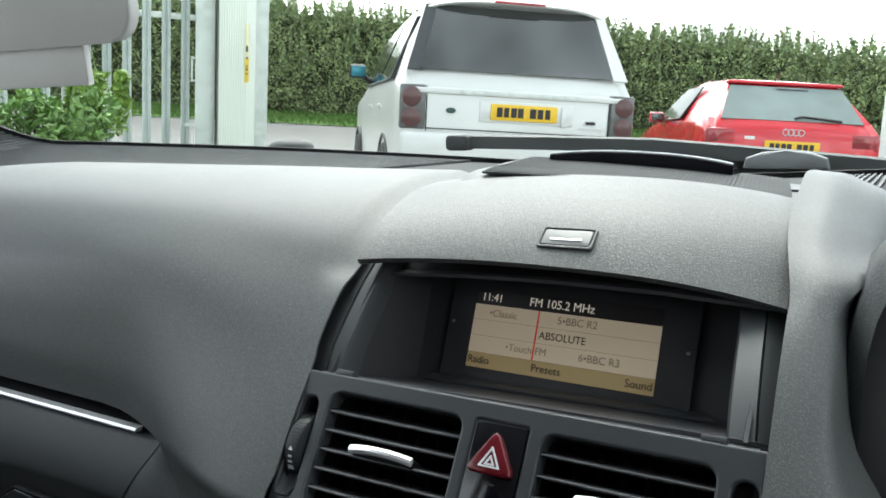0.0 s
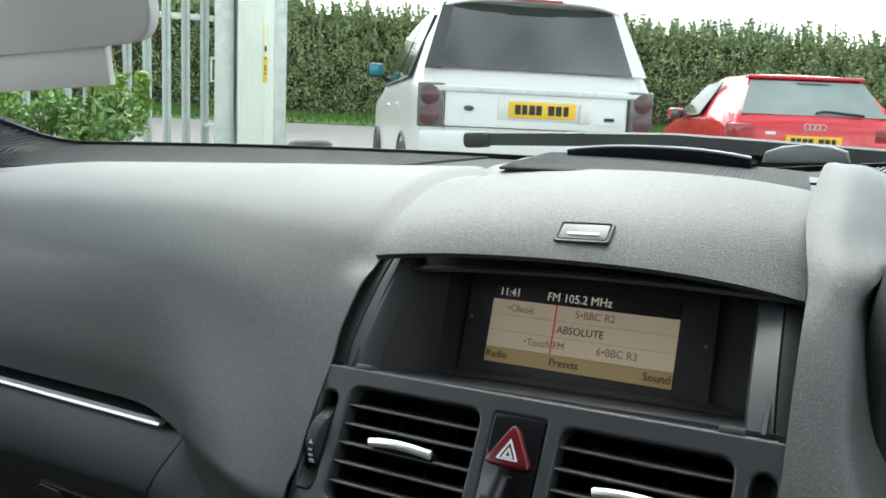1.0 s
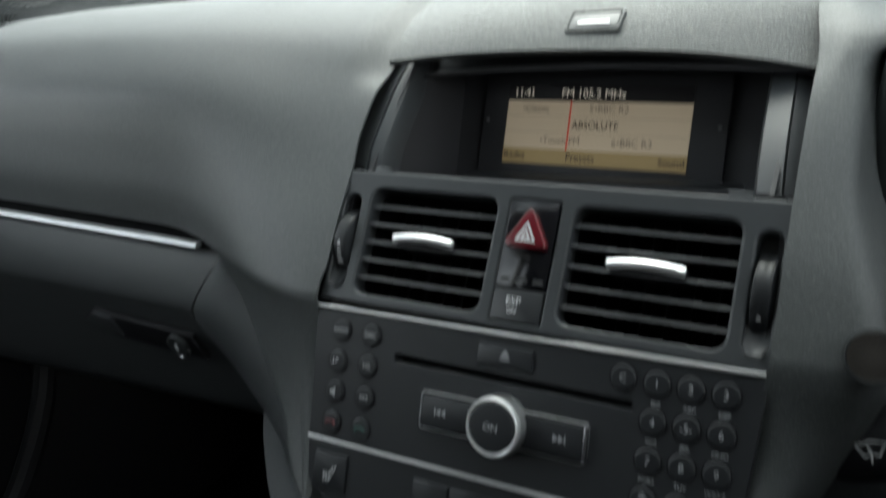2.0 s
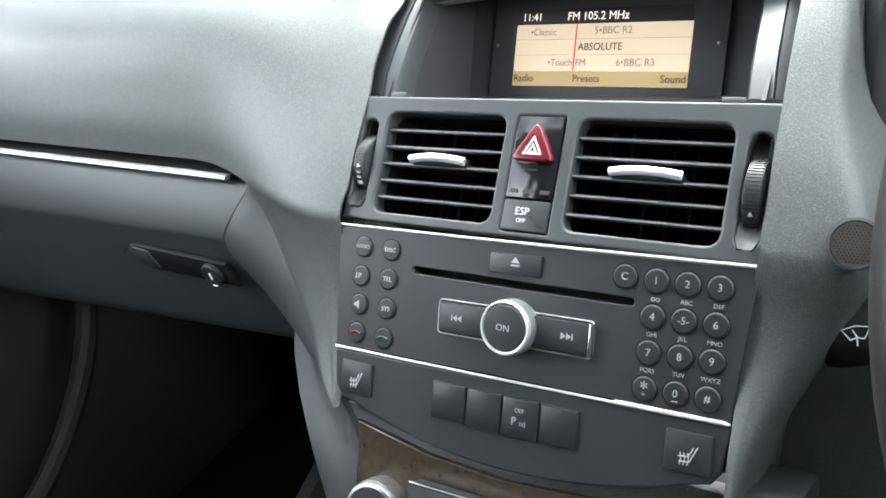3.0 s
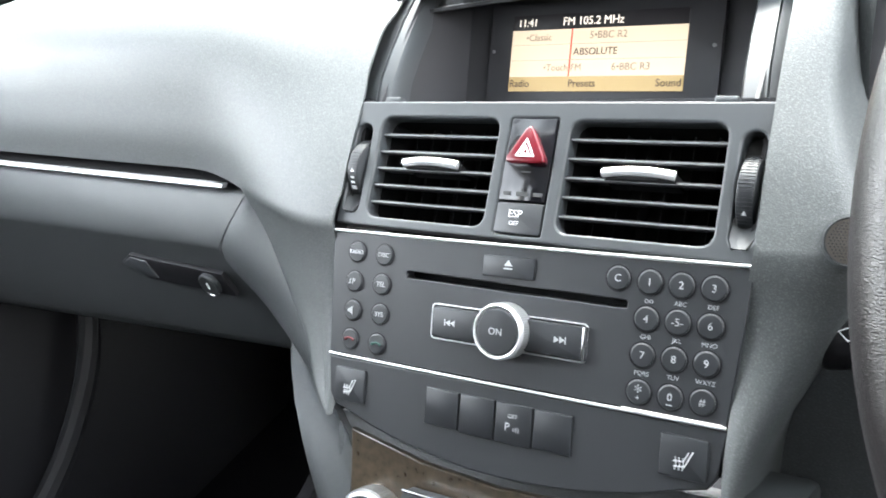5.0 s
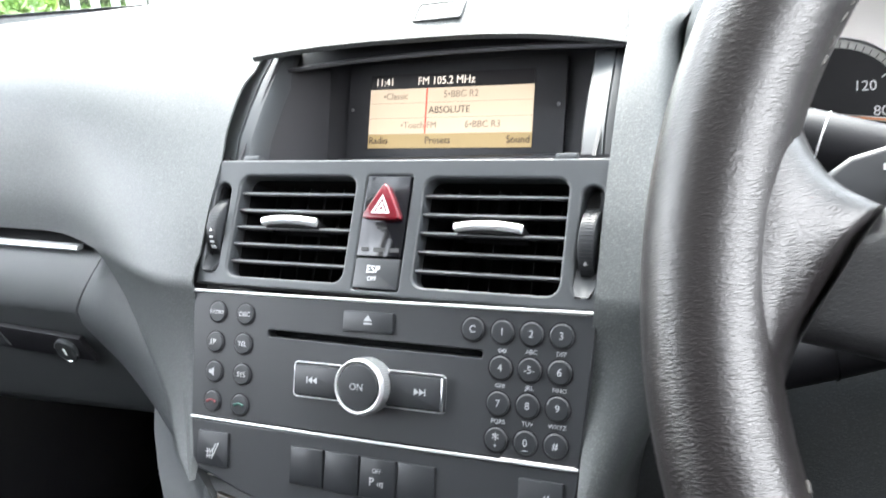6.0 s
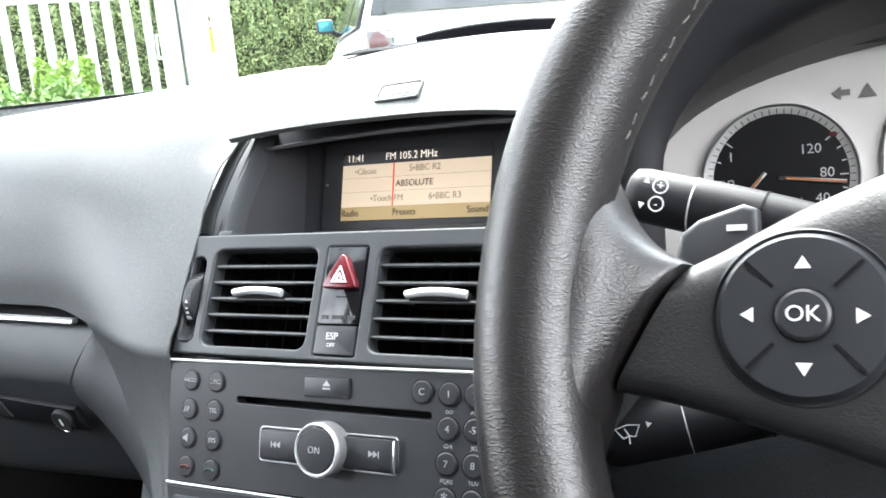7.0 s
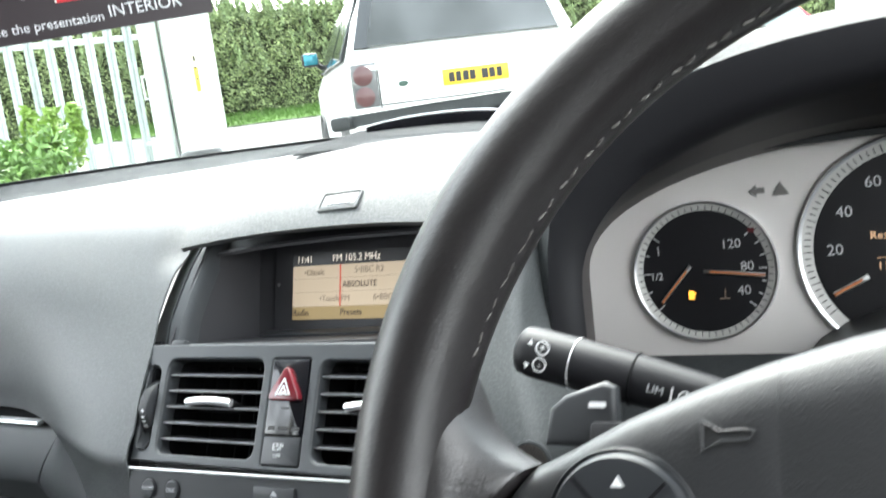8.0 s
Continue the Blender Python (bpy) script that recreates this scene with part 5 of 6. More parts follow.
# ---- windscreen, pillars, roof, visor ----
shell = thing("car_shell", "light grey lined inside of a parked car", "car body", LEAN)
GLR = [(-0.845, 0.275), (-0.83, 0.308), (-0.80, 0.348), (-0.76, 0.39), (-0.7, 0.445), (-0.55, 0.545), (-0.35, 0.62), (-0.15, 0.658), (0, 0.665), (0.15, 0.658), (0.35, 0.62), (0.55, 0.545), (0.7, 0.445), (0.76, 0.39), (0.80, 0.348), (0.83, 0.308), (0.845, 0.275)]


def glass_edge(x):
    """Lower edge of the glass."""
    return screen_base(x)


bm = loft(B(), [[(x, y, glass_edge(x) + 0.001) for x, y in GLR], [(x * 0.95, y * 0.75 - 0.26, 1.24) for x, y in GLR], [(x * 0.85, y * 0.55 - 0.565, 1.425) for x, y in GLR]])
ws = part("windscreen", thick(bm, 0.004), GLASS, shell, "clear windscreen", 60)
ws.visible_shadow = False
GLF = [(spline([(i, p[0]) for i, p in enumerate(GLR)], 14 * j / 72), spline([(i, p[1]) for i, p in enumerate(GLR)], 14 * j / 72)) for j in range(73)]
bm = loft(B(), [[(x, y - 0.006, glass_edge(x) + 0.0065) for x, y in GLF], [(x, y - 0.002, glass_edge(x) - 0.002) for x, y in GLF], [(x, y - 0.02, glass_edge(x) - 0.006) for x, y in GLF]])
part("black_band", thick(bm, 0.001), BLACK, shell, "black edge band of the windscreen", 50)
bm = loft(B(), [[(-0.70, -0.27, 1.405), (0, -0.205, 1.425), (0.70, -0.27, 1.405)], [(-0.68, -0.5, 1.43), (0, -0.5, 1.45), (0.68, -0.5, 1.43)], [(-0.66, -1.4, 1.42), (0, -1.4, 1.44), (0.66, -1.4, 1.42)], [(-0.62, -2.2, 1.3), (0, -2.2, 1.32), (0.62, -2.2, 1.3)]])
part("headlining", thick(bm, 0.02), FABRIC, shell, "pale grey headlining", 50)
for s in (-1, 1):
    part("windscreen_pillar", tube(B(), [(s * 0.905, 0.30, 0.98), (s * 0.885, 0.20, 1.06), (s * 0.80, -0.06, 1.25), (s * 0.70, -0.30, 1.41)], 0.035, 12), PANEL, shell, "grey pillar trim", 60)
    part("roof_rail", tube(B(), [(s * 0.70, -0.30, 1.40), (s * 0.69, -0.8, 1.42), (s * 0.66, -1.6, 1.40), (s * 0.62, -2.2, 1.25)], 0.035, 12), FABRIC, shell, "", 60)
    part("middle_pillar", tube(B(), [(s * 0.78, -0.75, 0.9), (s * 0.68, -0.8, 1.41)], 0.05, 12), FABRIC, shell, "", 60)
bm = box(B(), (0, -1.15, 0.75), (1.2, 0.25, 0.95), 0.06, 3)
part("rear_seat", bm, BLACK, shell, "dark rear seats")
# unseen blocks in the front seats' places, added against light from behind
part("seat_back", box(B(), (-0.36, -0.92, 0.66), (0.46, 0.16, 0.8), 0.06, 3, m=None), BLACK, shell, "unseen dark block in the passenger seat's place, holding back light")
part("seat_back", box(B(), (0.36, -0.86, 0.62), (0.46, 0.16, 0.76), 0.06, 3, m=None), BLACK, shell, "unseen dark block in the driver seat's place, holding back light")
bm = box(B(), (0, -0.6, 0.17), (1.6, 2.6, 0.06), 0.0)
part("floor_pan", bm, CARPET, shell)
# unseen walls closing the rear, added to cut the fill light on the dashboard
for s in (-1, 1):
    bm = loft(B(), [[(s * 0.80, y, 0.2), (s * 0.80, y, 0.85), (s * w, y, 1.38)] for y, w in ((-0.95, 0.68), (-1.6, 0.66), (-2.2, 0.62))])
    part("rear_side_trim", thick(bm, 0.02), PANEL, shell, "unseen dark wall blocking light from the rear sides", 50)
bm = loft(B(), [[(-0.8, -2.2, z), (0.8, -2.2, z)] for z in (0.2, 0.95)])
part("boot_wall", thick(bm, 0.02), PANEL, shell, "", 50)
sv = thing("sun_visor", "light grey vinyl sun visor folded down", "sun visor", LEAN)
VM = axes((1, 0, 0), (0, -0.25, 0.968), (0, -0.968, -0.25), (-0.555, 0.14, 1.089))
part("visor_panel", prism(B(), rrect(-0.21, 0.0, 0.213, 0.16, 0.03, 8), -0.005, 0.005, 0.003, 3, m=VM), VISOR, sv, "padded grey visor panel", 50)
part("visor_flap", prism(B(), [(-0.21, 0.006), (0.150, 0.006), (0.143, -0.032), (-0.21, -0.034)], -0.003, 0.003, 0.0015, 2, m=VM), VISOR, sv, "thin extension flap", 50)

# wipers outside the windscreen
wp = thing("wiper", "black windscreen wiper parked at the cowl", "wiper", LEAN)
bm = loft(B(), [[(x, y - 0.008, z), (x, y - 0.006, z + 0.016), (x, y + 0.006, z + 0.018), (x, y + 0.012, z)] for x, y, z in ((-0.372, 0.69, 0.985), (-0.36, 0.69, 0.988), (-0.22, 0.70, 0.986), (-0.1, 0.705, 0.983), (0.0, 0.705, 0.975), (0.16, 0.70, 0.961), (0.6, 0.64, 0.94))], closed=True, cap=True)
part("blade", bm, RUBBER, wp, "black rubber blade", 40)
part("blade_tip", prism(B(), rrect(-0.017, -0.004, 0.017, 0.0165, 0.006), -0.01, 0.01, 0.003, m=axes((1, 0, 0), (0, 0, 1), (0, -1, 0), (-0.358, 0.686, 0.989))), RUBBER, wp)
bm = loft(B(), [[(x, y + 0.012, z - 0.03), (x, y + 0.012, z + 0.008), (x, y + 0.03, z + 0.01), (x, y + 0.03, z - 0.03)] for x, y, z in ((-0.2, 0.70, 0.975), (-0.1, 0.705, 0.978), (0.0, 0.705, 0.973), (0.16, 0.70, 0.962), (0.6, 0.64, 0.945))], closed=True, cap=True)
part("wiper_arm", bm, RUBBER, wp, "black wiper arm", 40)
part("arm_cover", prism(B(), [(-0.045, 0), (0.045, 0), (0.042, 0.012), (0.025, 0.018), (0, 0.02), (-0.025, 0.018), (-0.042, 0.012)], -0.006, 0.006, 0.003, m=axes((1, 0, 0), (0, 0, 1), (0, -1, 0), (0.052, 0.68, 0.968))), TRIMGREY, wp, "grey arm joint cover")

nozzle = thing("washer_nozzle", "small dark domed washer cap at the foot of the windscreen", "washer nozzle", LEAN)
part("cap", lathe(B(), [(0.036, -0.03), (0.035, 0.0), (0.028, 0.006), (0.012, 0.010)], 28, pose(-0.6699, 0.72, 0.989)), RUBBER, nozzle, "", 60)
mir = thing("door_mirror", "white door mirror outside the passenger window", "mirror", LEAN)
part("mirror_cap", lathe(B(), [(0.012, -0.07), (0.04, -0.062), (0.052, -0.03), (0.052, 0.02), (0.045, 0.045), (0.03, 0.055)], 28, axes((0, 1, 0), (0, 0, 1), (1, 0, 0), (-1.075, 0.385, 1.105)) @ Matrix.Diagonal((0.9, 0.75, 1.3, 1))), mat("white_car_paint", (0.78, 0.8, 0.82), 0.25, coat=0.6, vary=0.04), mir, "white painted cap", 60)
part("mirror_foot", tube(B(), [(-1.03, 0.385, 1.085), (-0.99, 0.36, 1.04), (-0.96, 0.34, 1.0)], [0.022, 0.02, 0.026], 12), BLACK, mir, "black mounting foot", 60)

# unseen wall on the driver's side, added to keep out low daylight
ddoor = thing("driver_door_block", "unseen dark wall in the driver's door's place, blocking low light", "car door", LEAN)
bm = loft(B(), [[(0.82 - dx, y, z) for z, dx in ((0.2, 0.02), (0.45, 0.05), (0.6, 0.03), (0.75, 0.0), (0.97, -0.02))] for y in (0.62, 0.3, 0.1, -0.1, -0.6, -1.2)])
part("door_card", thick(bm, 0.01), BLACK, ddoor, "", 40)

# ---- outside ----
GROUND = mat("yard_concrete", (0.17, 0.168, 0.162), 0.9, grain=0.6, scale=30, vary=0.25, coarse=0.8)
GRASS = mat("verge_grass", (0.09, 0.17, 0.035), 0.9, grain=0.5, scale=20, vary=0.4, coarse=2)
LEAFD = mat("hedge_leaf", (0.25, 0.31, 0.14), 0.6, vary=0.6, coarse=1.6, island=0.7)
LEAFS = mat("hedge_shoot_leaf", (0.27, 0.35, 0.17), 0.55, vary=0.4, coarse=2.2, island=0.5)
LEAFL = mat("shrub_leaf", (0.14, 0.25, 0.065), 0.5, vary=0.3, coarse=14, island=0.35)
LEAFY = mat("young_shrub_leaf", (0.2, 0.32, 0.06), 0.5, vary=0.25, coarse=14)
BARK = mat("twig_bark", (0.12, 0.09, 0.06), 0.9, grain=0.6, scale=60)
GALV = mat("galvanised_steel", (0.6, 0.65, 0.6), 0.55, 0.1, grain=0.3, scale=60, vary=0.35, coarse=16)
PALEMAT = mat("weathered_galvanised_steel", (0.4, 0.45, 0.42), 0.55, 0.15, grain=0.3, scale=60, vary=0.3, coarse=9, each=0.12)
CREAM = mat("cream_painted_steel", (0.82, 0.86, 0.78), 0.5, vary=0.12, coarse=3)
YELLOW = mat("yellow_sticker", (0.8, 0.6, 0.06), 0.5, vary=0.06)
SILVER = mat("silver_car_paint", (0.68, 0.69, 0.67), 0.4, 0.15, coat=0.5, vary=0.03, coarse=4)
REDP = mat("red_car_paint", (0.62, 0.012, 0.025), 0.25, coat=0.8, vary=0.06, coarse=4)
CARGLASS = mat("dark_car_glass", (0.03, 0.035, 0.033), 0.03, coat=1.0, vary=0.2, coarse=3, spec=1.0)
SIDEGLASS = mat("side_window_glass", (0.035, 0.042, 0.04), 0.06, vary=0.2, coarse=3, spec=0.5)
# pale base colour paints in the bright sky showing in the rear window
SKYGLASS = mat("sky_pale_window_glass", (0.2, 0.25, 0.24), 0.04, vary=0.35, coarse=3, coat=0.5)
TYRE = mat("tyre_rubber", (0.02, 0.02, 0.02), 0.8, grain=0.4, scale=80)
LAMPRED = mat("red_lamp_glass", (0.33, 0.02, 0.03), 0.15, coat=0.8, vary=0.1)
LAMPDULL = mat("dull_red_lamp", (0.085, 0.03, 0.03), 0.3, coat=0.4, vary=0.15, coarse=20)
LAMPDARK = mat("smoked_lamp_housing", (0.1, 0.1, 0.1), 0.25, coat=0.6, vary=0.1)
PLATEY = mat("yellow_plate", (0.82, 0.52, 0.03), 0.4, vary=0.04)
PLATEK = mat("plate_black", (0.015, 0.015, 0.015), 0.5, vary=0.04)
BLUEG = mat("blue_mirror_glass", (0.04, 0.22, 0.28), 0.08, 0.3, vary=0.2)


def rise(x, y):
    """Height of the ground: level by the cars, rising to a bank under the hedge."""
    d = math.hypot(x, y)
    far = smoothstep(24.5, 27.5, d) * 0.35 + smoothstep(20.5, 24.5, d) * 0.42 + smoothstep(9, 21, d) * 0.36
    return far


bm = B()
rows = []
RAD = [0.0, 2, 4, 6, 8, 9, 11, 13, 15, 17, 19, 20.5, 21.5, 23, 24.5, 25.5, 27, 28, 40, 80, 300, 1500]
for r in RAD:
    row = []
    for i in range(72):
        a = 2 * math.pi * i / 72
        x, y = r * math.cos(a), r * math.sin(a)
        back = smoothstep(-4, 2, y)
        row.append((x, y, rise(x, y) * back - (0.0001 * r)))
    rows.append(row)
rows[0] = [(0.0001 * math.cos(2 * math.pi * i / 72), 0.0001 * math.sin(2 * math.pi * i / 72), 0) for i in range(72)]
loft(bm, rows, closed=True)
tagged(part("ground", bm, GROUND, None, "", 60), "pale concrete yard and road", "ground", kind="structure")


def blades(n, rmin, rmax, a0, a1, h, seed):
    rnd = random.Random(seed)
    vs, fs = [], []
    for _ in range(n):
        r, a = rnd.uniform(rmin, rmax), radians(rnd.uniform(a0, a1))
        x, y = 0.17 + r * math.sin(a), -0.33 + r * math.cos(a)
        z = rise(x, y) - 0.02
        hh, t = h * rnd.uniform(0.5, 1.3), rnd.uniform(0, 6.28)
        w = 0.035
        lx, ly = rnd.uniform(-0.1, 0.1), rnd.uniform(-0.1, 0.1)
        k = len(vs)
        vs += [(x - w * math.cos(t), y - w * math.sin(t), z), (x + w * math.cos(t), y + w * math.sin(t), z), (x + lx, y + ly, z + hh)]
        fs.append((k, k + 1, k + 2))
    return vs, [], fs


bm = B()
rows = []
for r in (23.4, 23.9, 24.5, 25.2, 26.0, 26.6):
    rows.append([(0.17 + r * math.sin(radians(a)), -0.33 + r * math.cos(radians(a)), rise(0.17 + r * math.sin(radians(a)), -0.33 + r * math.cos(radians(a))) + 0.02) for a in range(-75, 31, 3)])
loft(bm, rows)
tagged(part("verge", bm, GRASS, None, "", 60), "strip of green grass below the hedge", "grass verge", kind="structure")
tagged(part("grass", blades(16000, 23.4, 26.4, -75, 30, 0.16, 3), GRASS, None, "", 0), "rough green grass on the verge", "grass", kind="stuff")


def leaf_cloud(seed, spots, size, n, rise_=0.2, slim=0.32):
    """Many folded leaves round the given spots; each spot is (x, y, z, radius)."""
    rnd = random.Random(seed)
    vs, fs = [], []
    for x, y, z, r in spots:
        for _ in range(n):
            while True:
                p = Vector((rnd.uniform(-1, 1), rnd.uniform(-1, 1), rnd.uniform(-1, 1)))
                if p.length < 1:
                    break
            c = Vector((x, y, z)) + p * r
            d = Vector((rnd.gauss(0, 1), rnd.gauss(0, 1), rnd.gauss(rise_, 1))).normalized()
            s = d.cross(Vector((rnd.gauss(0, 1), rnd.gauss(0, 1), rnd.gauss(0, 1)))).normalized()
            L = size * rnd.uniform(0.6, 1.4)
            w = L * slim
            k = len(vs)
            up = d.cross(s) * L * 0.12
            vs += [tuple(c - d * L * 0.5), tuple(c + s * w + up), tuple(c + d * L * 0.5), tuple(c - s * w + up)]
            fs += [(k, k + 1, k + 2), (k, k + 2, k + 3)]
    return vs, [], fs


# hedge: a core coloured as inner shade, with layers of leaf clumps and loose shoots on top
rnd = random.Random(11)
spots, core = [], []
HK = [(-78, 4.6), (-50, 4.35), (-38, 4.25), (-25, 4.1), (-12, 3.95), (-3, 3.6), (6, 3.45), (30, 3.3)]
for k in range(0, 216):
    a = -78 + 0.5 * k
    R = 26.6 + 0.3 * math.sin(a * 0.35)
    top = spline(HK, a) + 0.07 * math.sin(a * 1.7) + 0.05 * math.sin(a * 4.1)
    for j in range(10):
        t = (j + rnd.uniform(0, 0.8)) / 10
        z = 0.9 + (top - 1.05) * t
        rr = R + rnd.uniform(-0.35, 0.3) - 0.25 * math.sin(math.pi * t)
        aa = radians(a + rnd.uniform(-0.25, 0.25))
        spots.append((0.17 + rr * math.sin(aa), -0.33 + rr * math.cos(aa), z, rnd.uniform(0.22, 0.42)))
    for _ in range(9):
        aa = radians(a + rnd.uniform(-0.3, 0.3))
        rr = R + rnd.uniform(-0.45, 0.4)
        tall, foot = rnd.uniform(0.05, 0.12), top - 0.5 - (rnd.uniform(0.0, 1.6) if rnd.random() < 0.45 else 0.0)
        lean_ = rnd.uniform(-0.03, 0.03)
        for q in range(7):
            core.append((0.17 + rr * math.sin(aa) + lean_ * q, -0.33 + rr * math.cos(aa) - 0.02 * q, foot + tall * q, 0.085 - 0.009 * q))
tagged(part("hedge_shoots", leaf_cloud(6, core, 0.11, 9, rise_=1.3, slim=0.2), LEAFS, None, "", 0), "pale upright shoots over the hedge", "hedge", kind="stuff")
tagged(part("hedge_leaves", leaf_cloud(5, spots, 0.105, 52, rise_=0.6, slim=0.24), LEAFD, None, "", 0), "tall dense green hedge with ragged shoots", "hedge", kind="stuff")
# filler core: the shade between the leaves is put into its dark colour
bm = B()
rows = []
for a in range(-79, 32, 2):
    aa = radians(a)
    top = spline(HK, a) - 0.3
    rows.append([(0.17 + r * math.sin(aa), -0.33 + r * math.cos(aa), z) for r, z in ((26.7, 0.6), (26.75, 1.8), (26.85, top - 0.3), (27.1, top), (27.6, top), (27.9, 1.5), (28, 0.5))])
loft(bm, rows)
tagged(part("hedge_core", bm, mat("hedge_shade", (0.05, 0.06, 0.03), 0.9, grain=1.0, scale=6, vary=0.5), None, "", 40), "filler inside the hedge, coloured as the shade between its leaves", "hedge", kind="stuff")

# shrub by the fence
shrub = thing("shrub", "bright green leafy shrub beside the fence", "shrub", pose(-4.15, 3.15, 0))
rnd = random.Random(4)
sp, yl = [], []
U = Vector((0.66, 0.75, 0))
for i in range(70):
    t = rnd.uniform(-1.7, 0.12)
    o = rnd.uniform(-0.3, 0.3)
    h = rnd.uniform(0.2, 0.95) * (1.0 - 0.25 * max(0, t) ** 2)
    sp.append((U.x * t - U.y * o, U.y * t + U.x * o, h, rnd.uniform(0.1, 0.17)))
for i in range(26):
    t, o = rnd.uniform(-1.6, 0.1), rnd.uniform(-0.25, 0.25)
    h = rnd.uniform(0.93, 1.08)
    yl.append((U.x * t - U.y * o, U.y * t + U.x * o, h, 0.075))
for t_ in (-0.08, 0.04, 0.17):
    for q in range(5):
        yl.append((U.x * t_ + 0.01 * q, U.y * t_, 0.88 + 0.07 * q, 0.07 - 0.006 * q))
part("foliage", leaf_cloud(8, sp, 0.06, 190, slim=0.24), LEAFL, shrub, "green leaves", 0)
part("young_foliage", leaf_cloud(9, yl, 0.065, 36, slim=0.22), LEAFY, shrub, "yellow-green young leaves", 0)
bm = B()
for i in range(16):
    t = rnd.uniform(-1.3, 0.1)
    tube(bm, [(U.x * t * 0.6, U.y * t * 0.6, 0), (U.x * t, U.y * t, 0.5), (U.x * t * 1.05 + 0.03, U.y * t * 1.05, 0.95)], [0.012, 0.008, 0.004], 6)
part("stems", bm, BARK, shrub, "thin brown stems")

# palisade fence
FD = Vector((0.66, 0.751, 0)).normalized()
F0 = Vector((-4.93, 4.93, 0))
FM = axes(tuple(FD), (-FD.y, FD.x, 0), (0, 0, 1), tuple(F0))
fence = thing("palisade_fence", "galvanised steel palisade fence", "fence", FM)
prof = [(-0.034, 0.0), (-0.026, -0.011), (-0.009, -0.011), (0.0, -0.003), (0.009, -0.011), (0.026, -0.011), (0.034, 0.0), (0.026, -0.0075), (0.009, -0.0075), (0.0, 0.0015), (-0.009, -0.0075), (-0.026, -0.0075)]
bm = B()
lo = [[(x, y, 0.05) for x, y in prof], [(x, y, 2.28) for x, y in prof], [(x * 0.15, y, 2.4) for x, y in prof]]
loft(bm, lo, closed=True, cap=True)
pale = part("pale", bm, PALEMAT, fence, "corrugated steel pale", 20)
for i in range(34):
    p = pale if i == 0 else new("pale", pale.data)
    p.parent = fence
    p.matrix_basis = pose(-0.16 - 0.148 * i, 0, 0)
for z in (0.45, 1.72):
    part("rail", box(B(), (-2.6, 0.03, z), (5.1, 0.045, 0.045), 0.004), GALV, fence, "angle steel rail")

# gate post and painted box column
SHIFT = FM @ pose(-0.055, 0, 0)
post = thing("gate_post", "galvanised gate post with a latch frame", "gate post", SHIFT)
part("post_web", box(B(), (0.05, 0.0, 1.35), (0.15, 0.07, 2.7), 0.006), GALV, post, "mottled galvanised post")
part("latch_frame", box(B(), (-0.055, -0.02, 1.31), (0.016, 0.02, 0.2), 0.002), GALV, post)
for z in (1.22, 1.40):
    part("latch_frame", box(B(), (-0.035, -0.02, z), (0.05, 0.02, 0.016), 0.002), GALV, post)
part("hinge_arm", box(B(), (-0.05, -0.01, 0.86), (0.12, 0.02, 0.03), 0.003), GALV, post)
col = thing("box_column", "cream ribbed steel column with a yellow warning sticker", "column", SHIFT)
part("column_body", box(B(), (0.345, 0.02, 1.5), (0.40, 0.2, 3.0), 0.01), CREAM, col, "cream painted column", 30)
for i in range(12):
    part("rib", box(B(), (0.16 + 0.019 * i, -0.083, 1.5), (0.008, 0.008, 2.98), 0.002), CREAM, col)
part("edge_flange", box(B(), (0.495, -0.085, 1.5), (0.10, 0.012, 2.98), 0.003), GALV, col, "galvanised edge strip")
part("dark_gap", box(B(), (0.133, -0.05, 1.5), (0.005, 0.08, 2.98)), PLATEK, col)
stk = part("sticker", box(B(), (0.372, -0.0925, 1.33), (0.034, 0.003, 0.2), 0.001), YELLOW, col, "yellow warning sticker")
part("faded_sticker", box(B(), (0.372, -0.0925, 1.57), (0.030, 0.003, 0.26), 0.001), mat("faded_sticker_film", (0.82, 0.78, 0.5), 0.5, vary=0.15, coarse=14), col, "sun-bleached pale yellow sticker")
for z, h in ((1.50, 0.045), (1.425, 0.016), (1.36, 0.012), (1.335, 0.02), (1.30, 0.012)):
    part("printed_bar", box(B(), (0.372, -0.0945, z), (0.016, 0.002, h)), PLATEK, stk)
kd = thing("kerb_stone", "low concrete block at the foot of the column", "kerb", FM)
part("block", box(B(), (0.3, -0.25, 0.06), (1.2, 0.3, 0.12), 0.01), GROUND, kd)


# ---- parked cars ----
def car_wheel(parent, x, y, r, w):
    m = pose(x, y, r, 0, 90, 0)
    t = part("wheel", lathe(B(), [(r * 0.62, -w / 2), (r * 0.93, -w / 2), (r, -w * 0.35), (r, w * 0.35), (r * 0.93, w / 2), (r * 0.62, w / 2)], 36, m), TYRE, parent, "black tyre and alloy rim")
    part("rim", lathe(B(), [(r * 0.63, -w * 0.42), (r * 0.6, w * 0.42), (r * 0.5, w * 0.3), (r * 0.1, w * 0.4)], 30, m), SATIN, t, "alloy rim")


def body_loft(stations):
    """Stations along y: (y, half width at sill, at waist, sill z, waist z, top half width, top z); a rounded section is swept through them."""
    rows = []
    for y, ws_, ww, zs, zw, wt, zt in stations:
        half = [(ws_ * 0.9, zs), (ws_, zs + 0.06), (ww, (zs + zw) / 2), (ww, zw - 0.05), (ww * 0.985, zw), (wt + (ww - wt) * 0.5, (zw + zt) / 2), (wt, zt - 0.07), (wt * 0.94, zt - 0.02), (wt * 0.7, zt), (wt * 0.3, zt + 0.006)]
        rows.append([(x, y, z) for x, z in half] + [(-x, y, z) for x, z in half[::-1]])
    return loft(B(), rows, closed=True, cap=True)


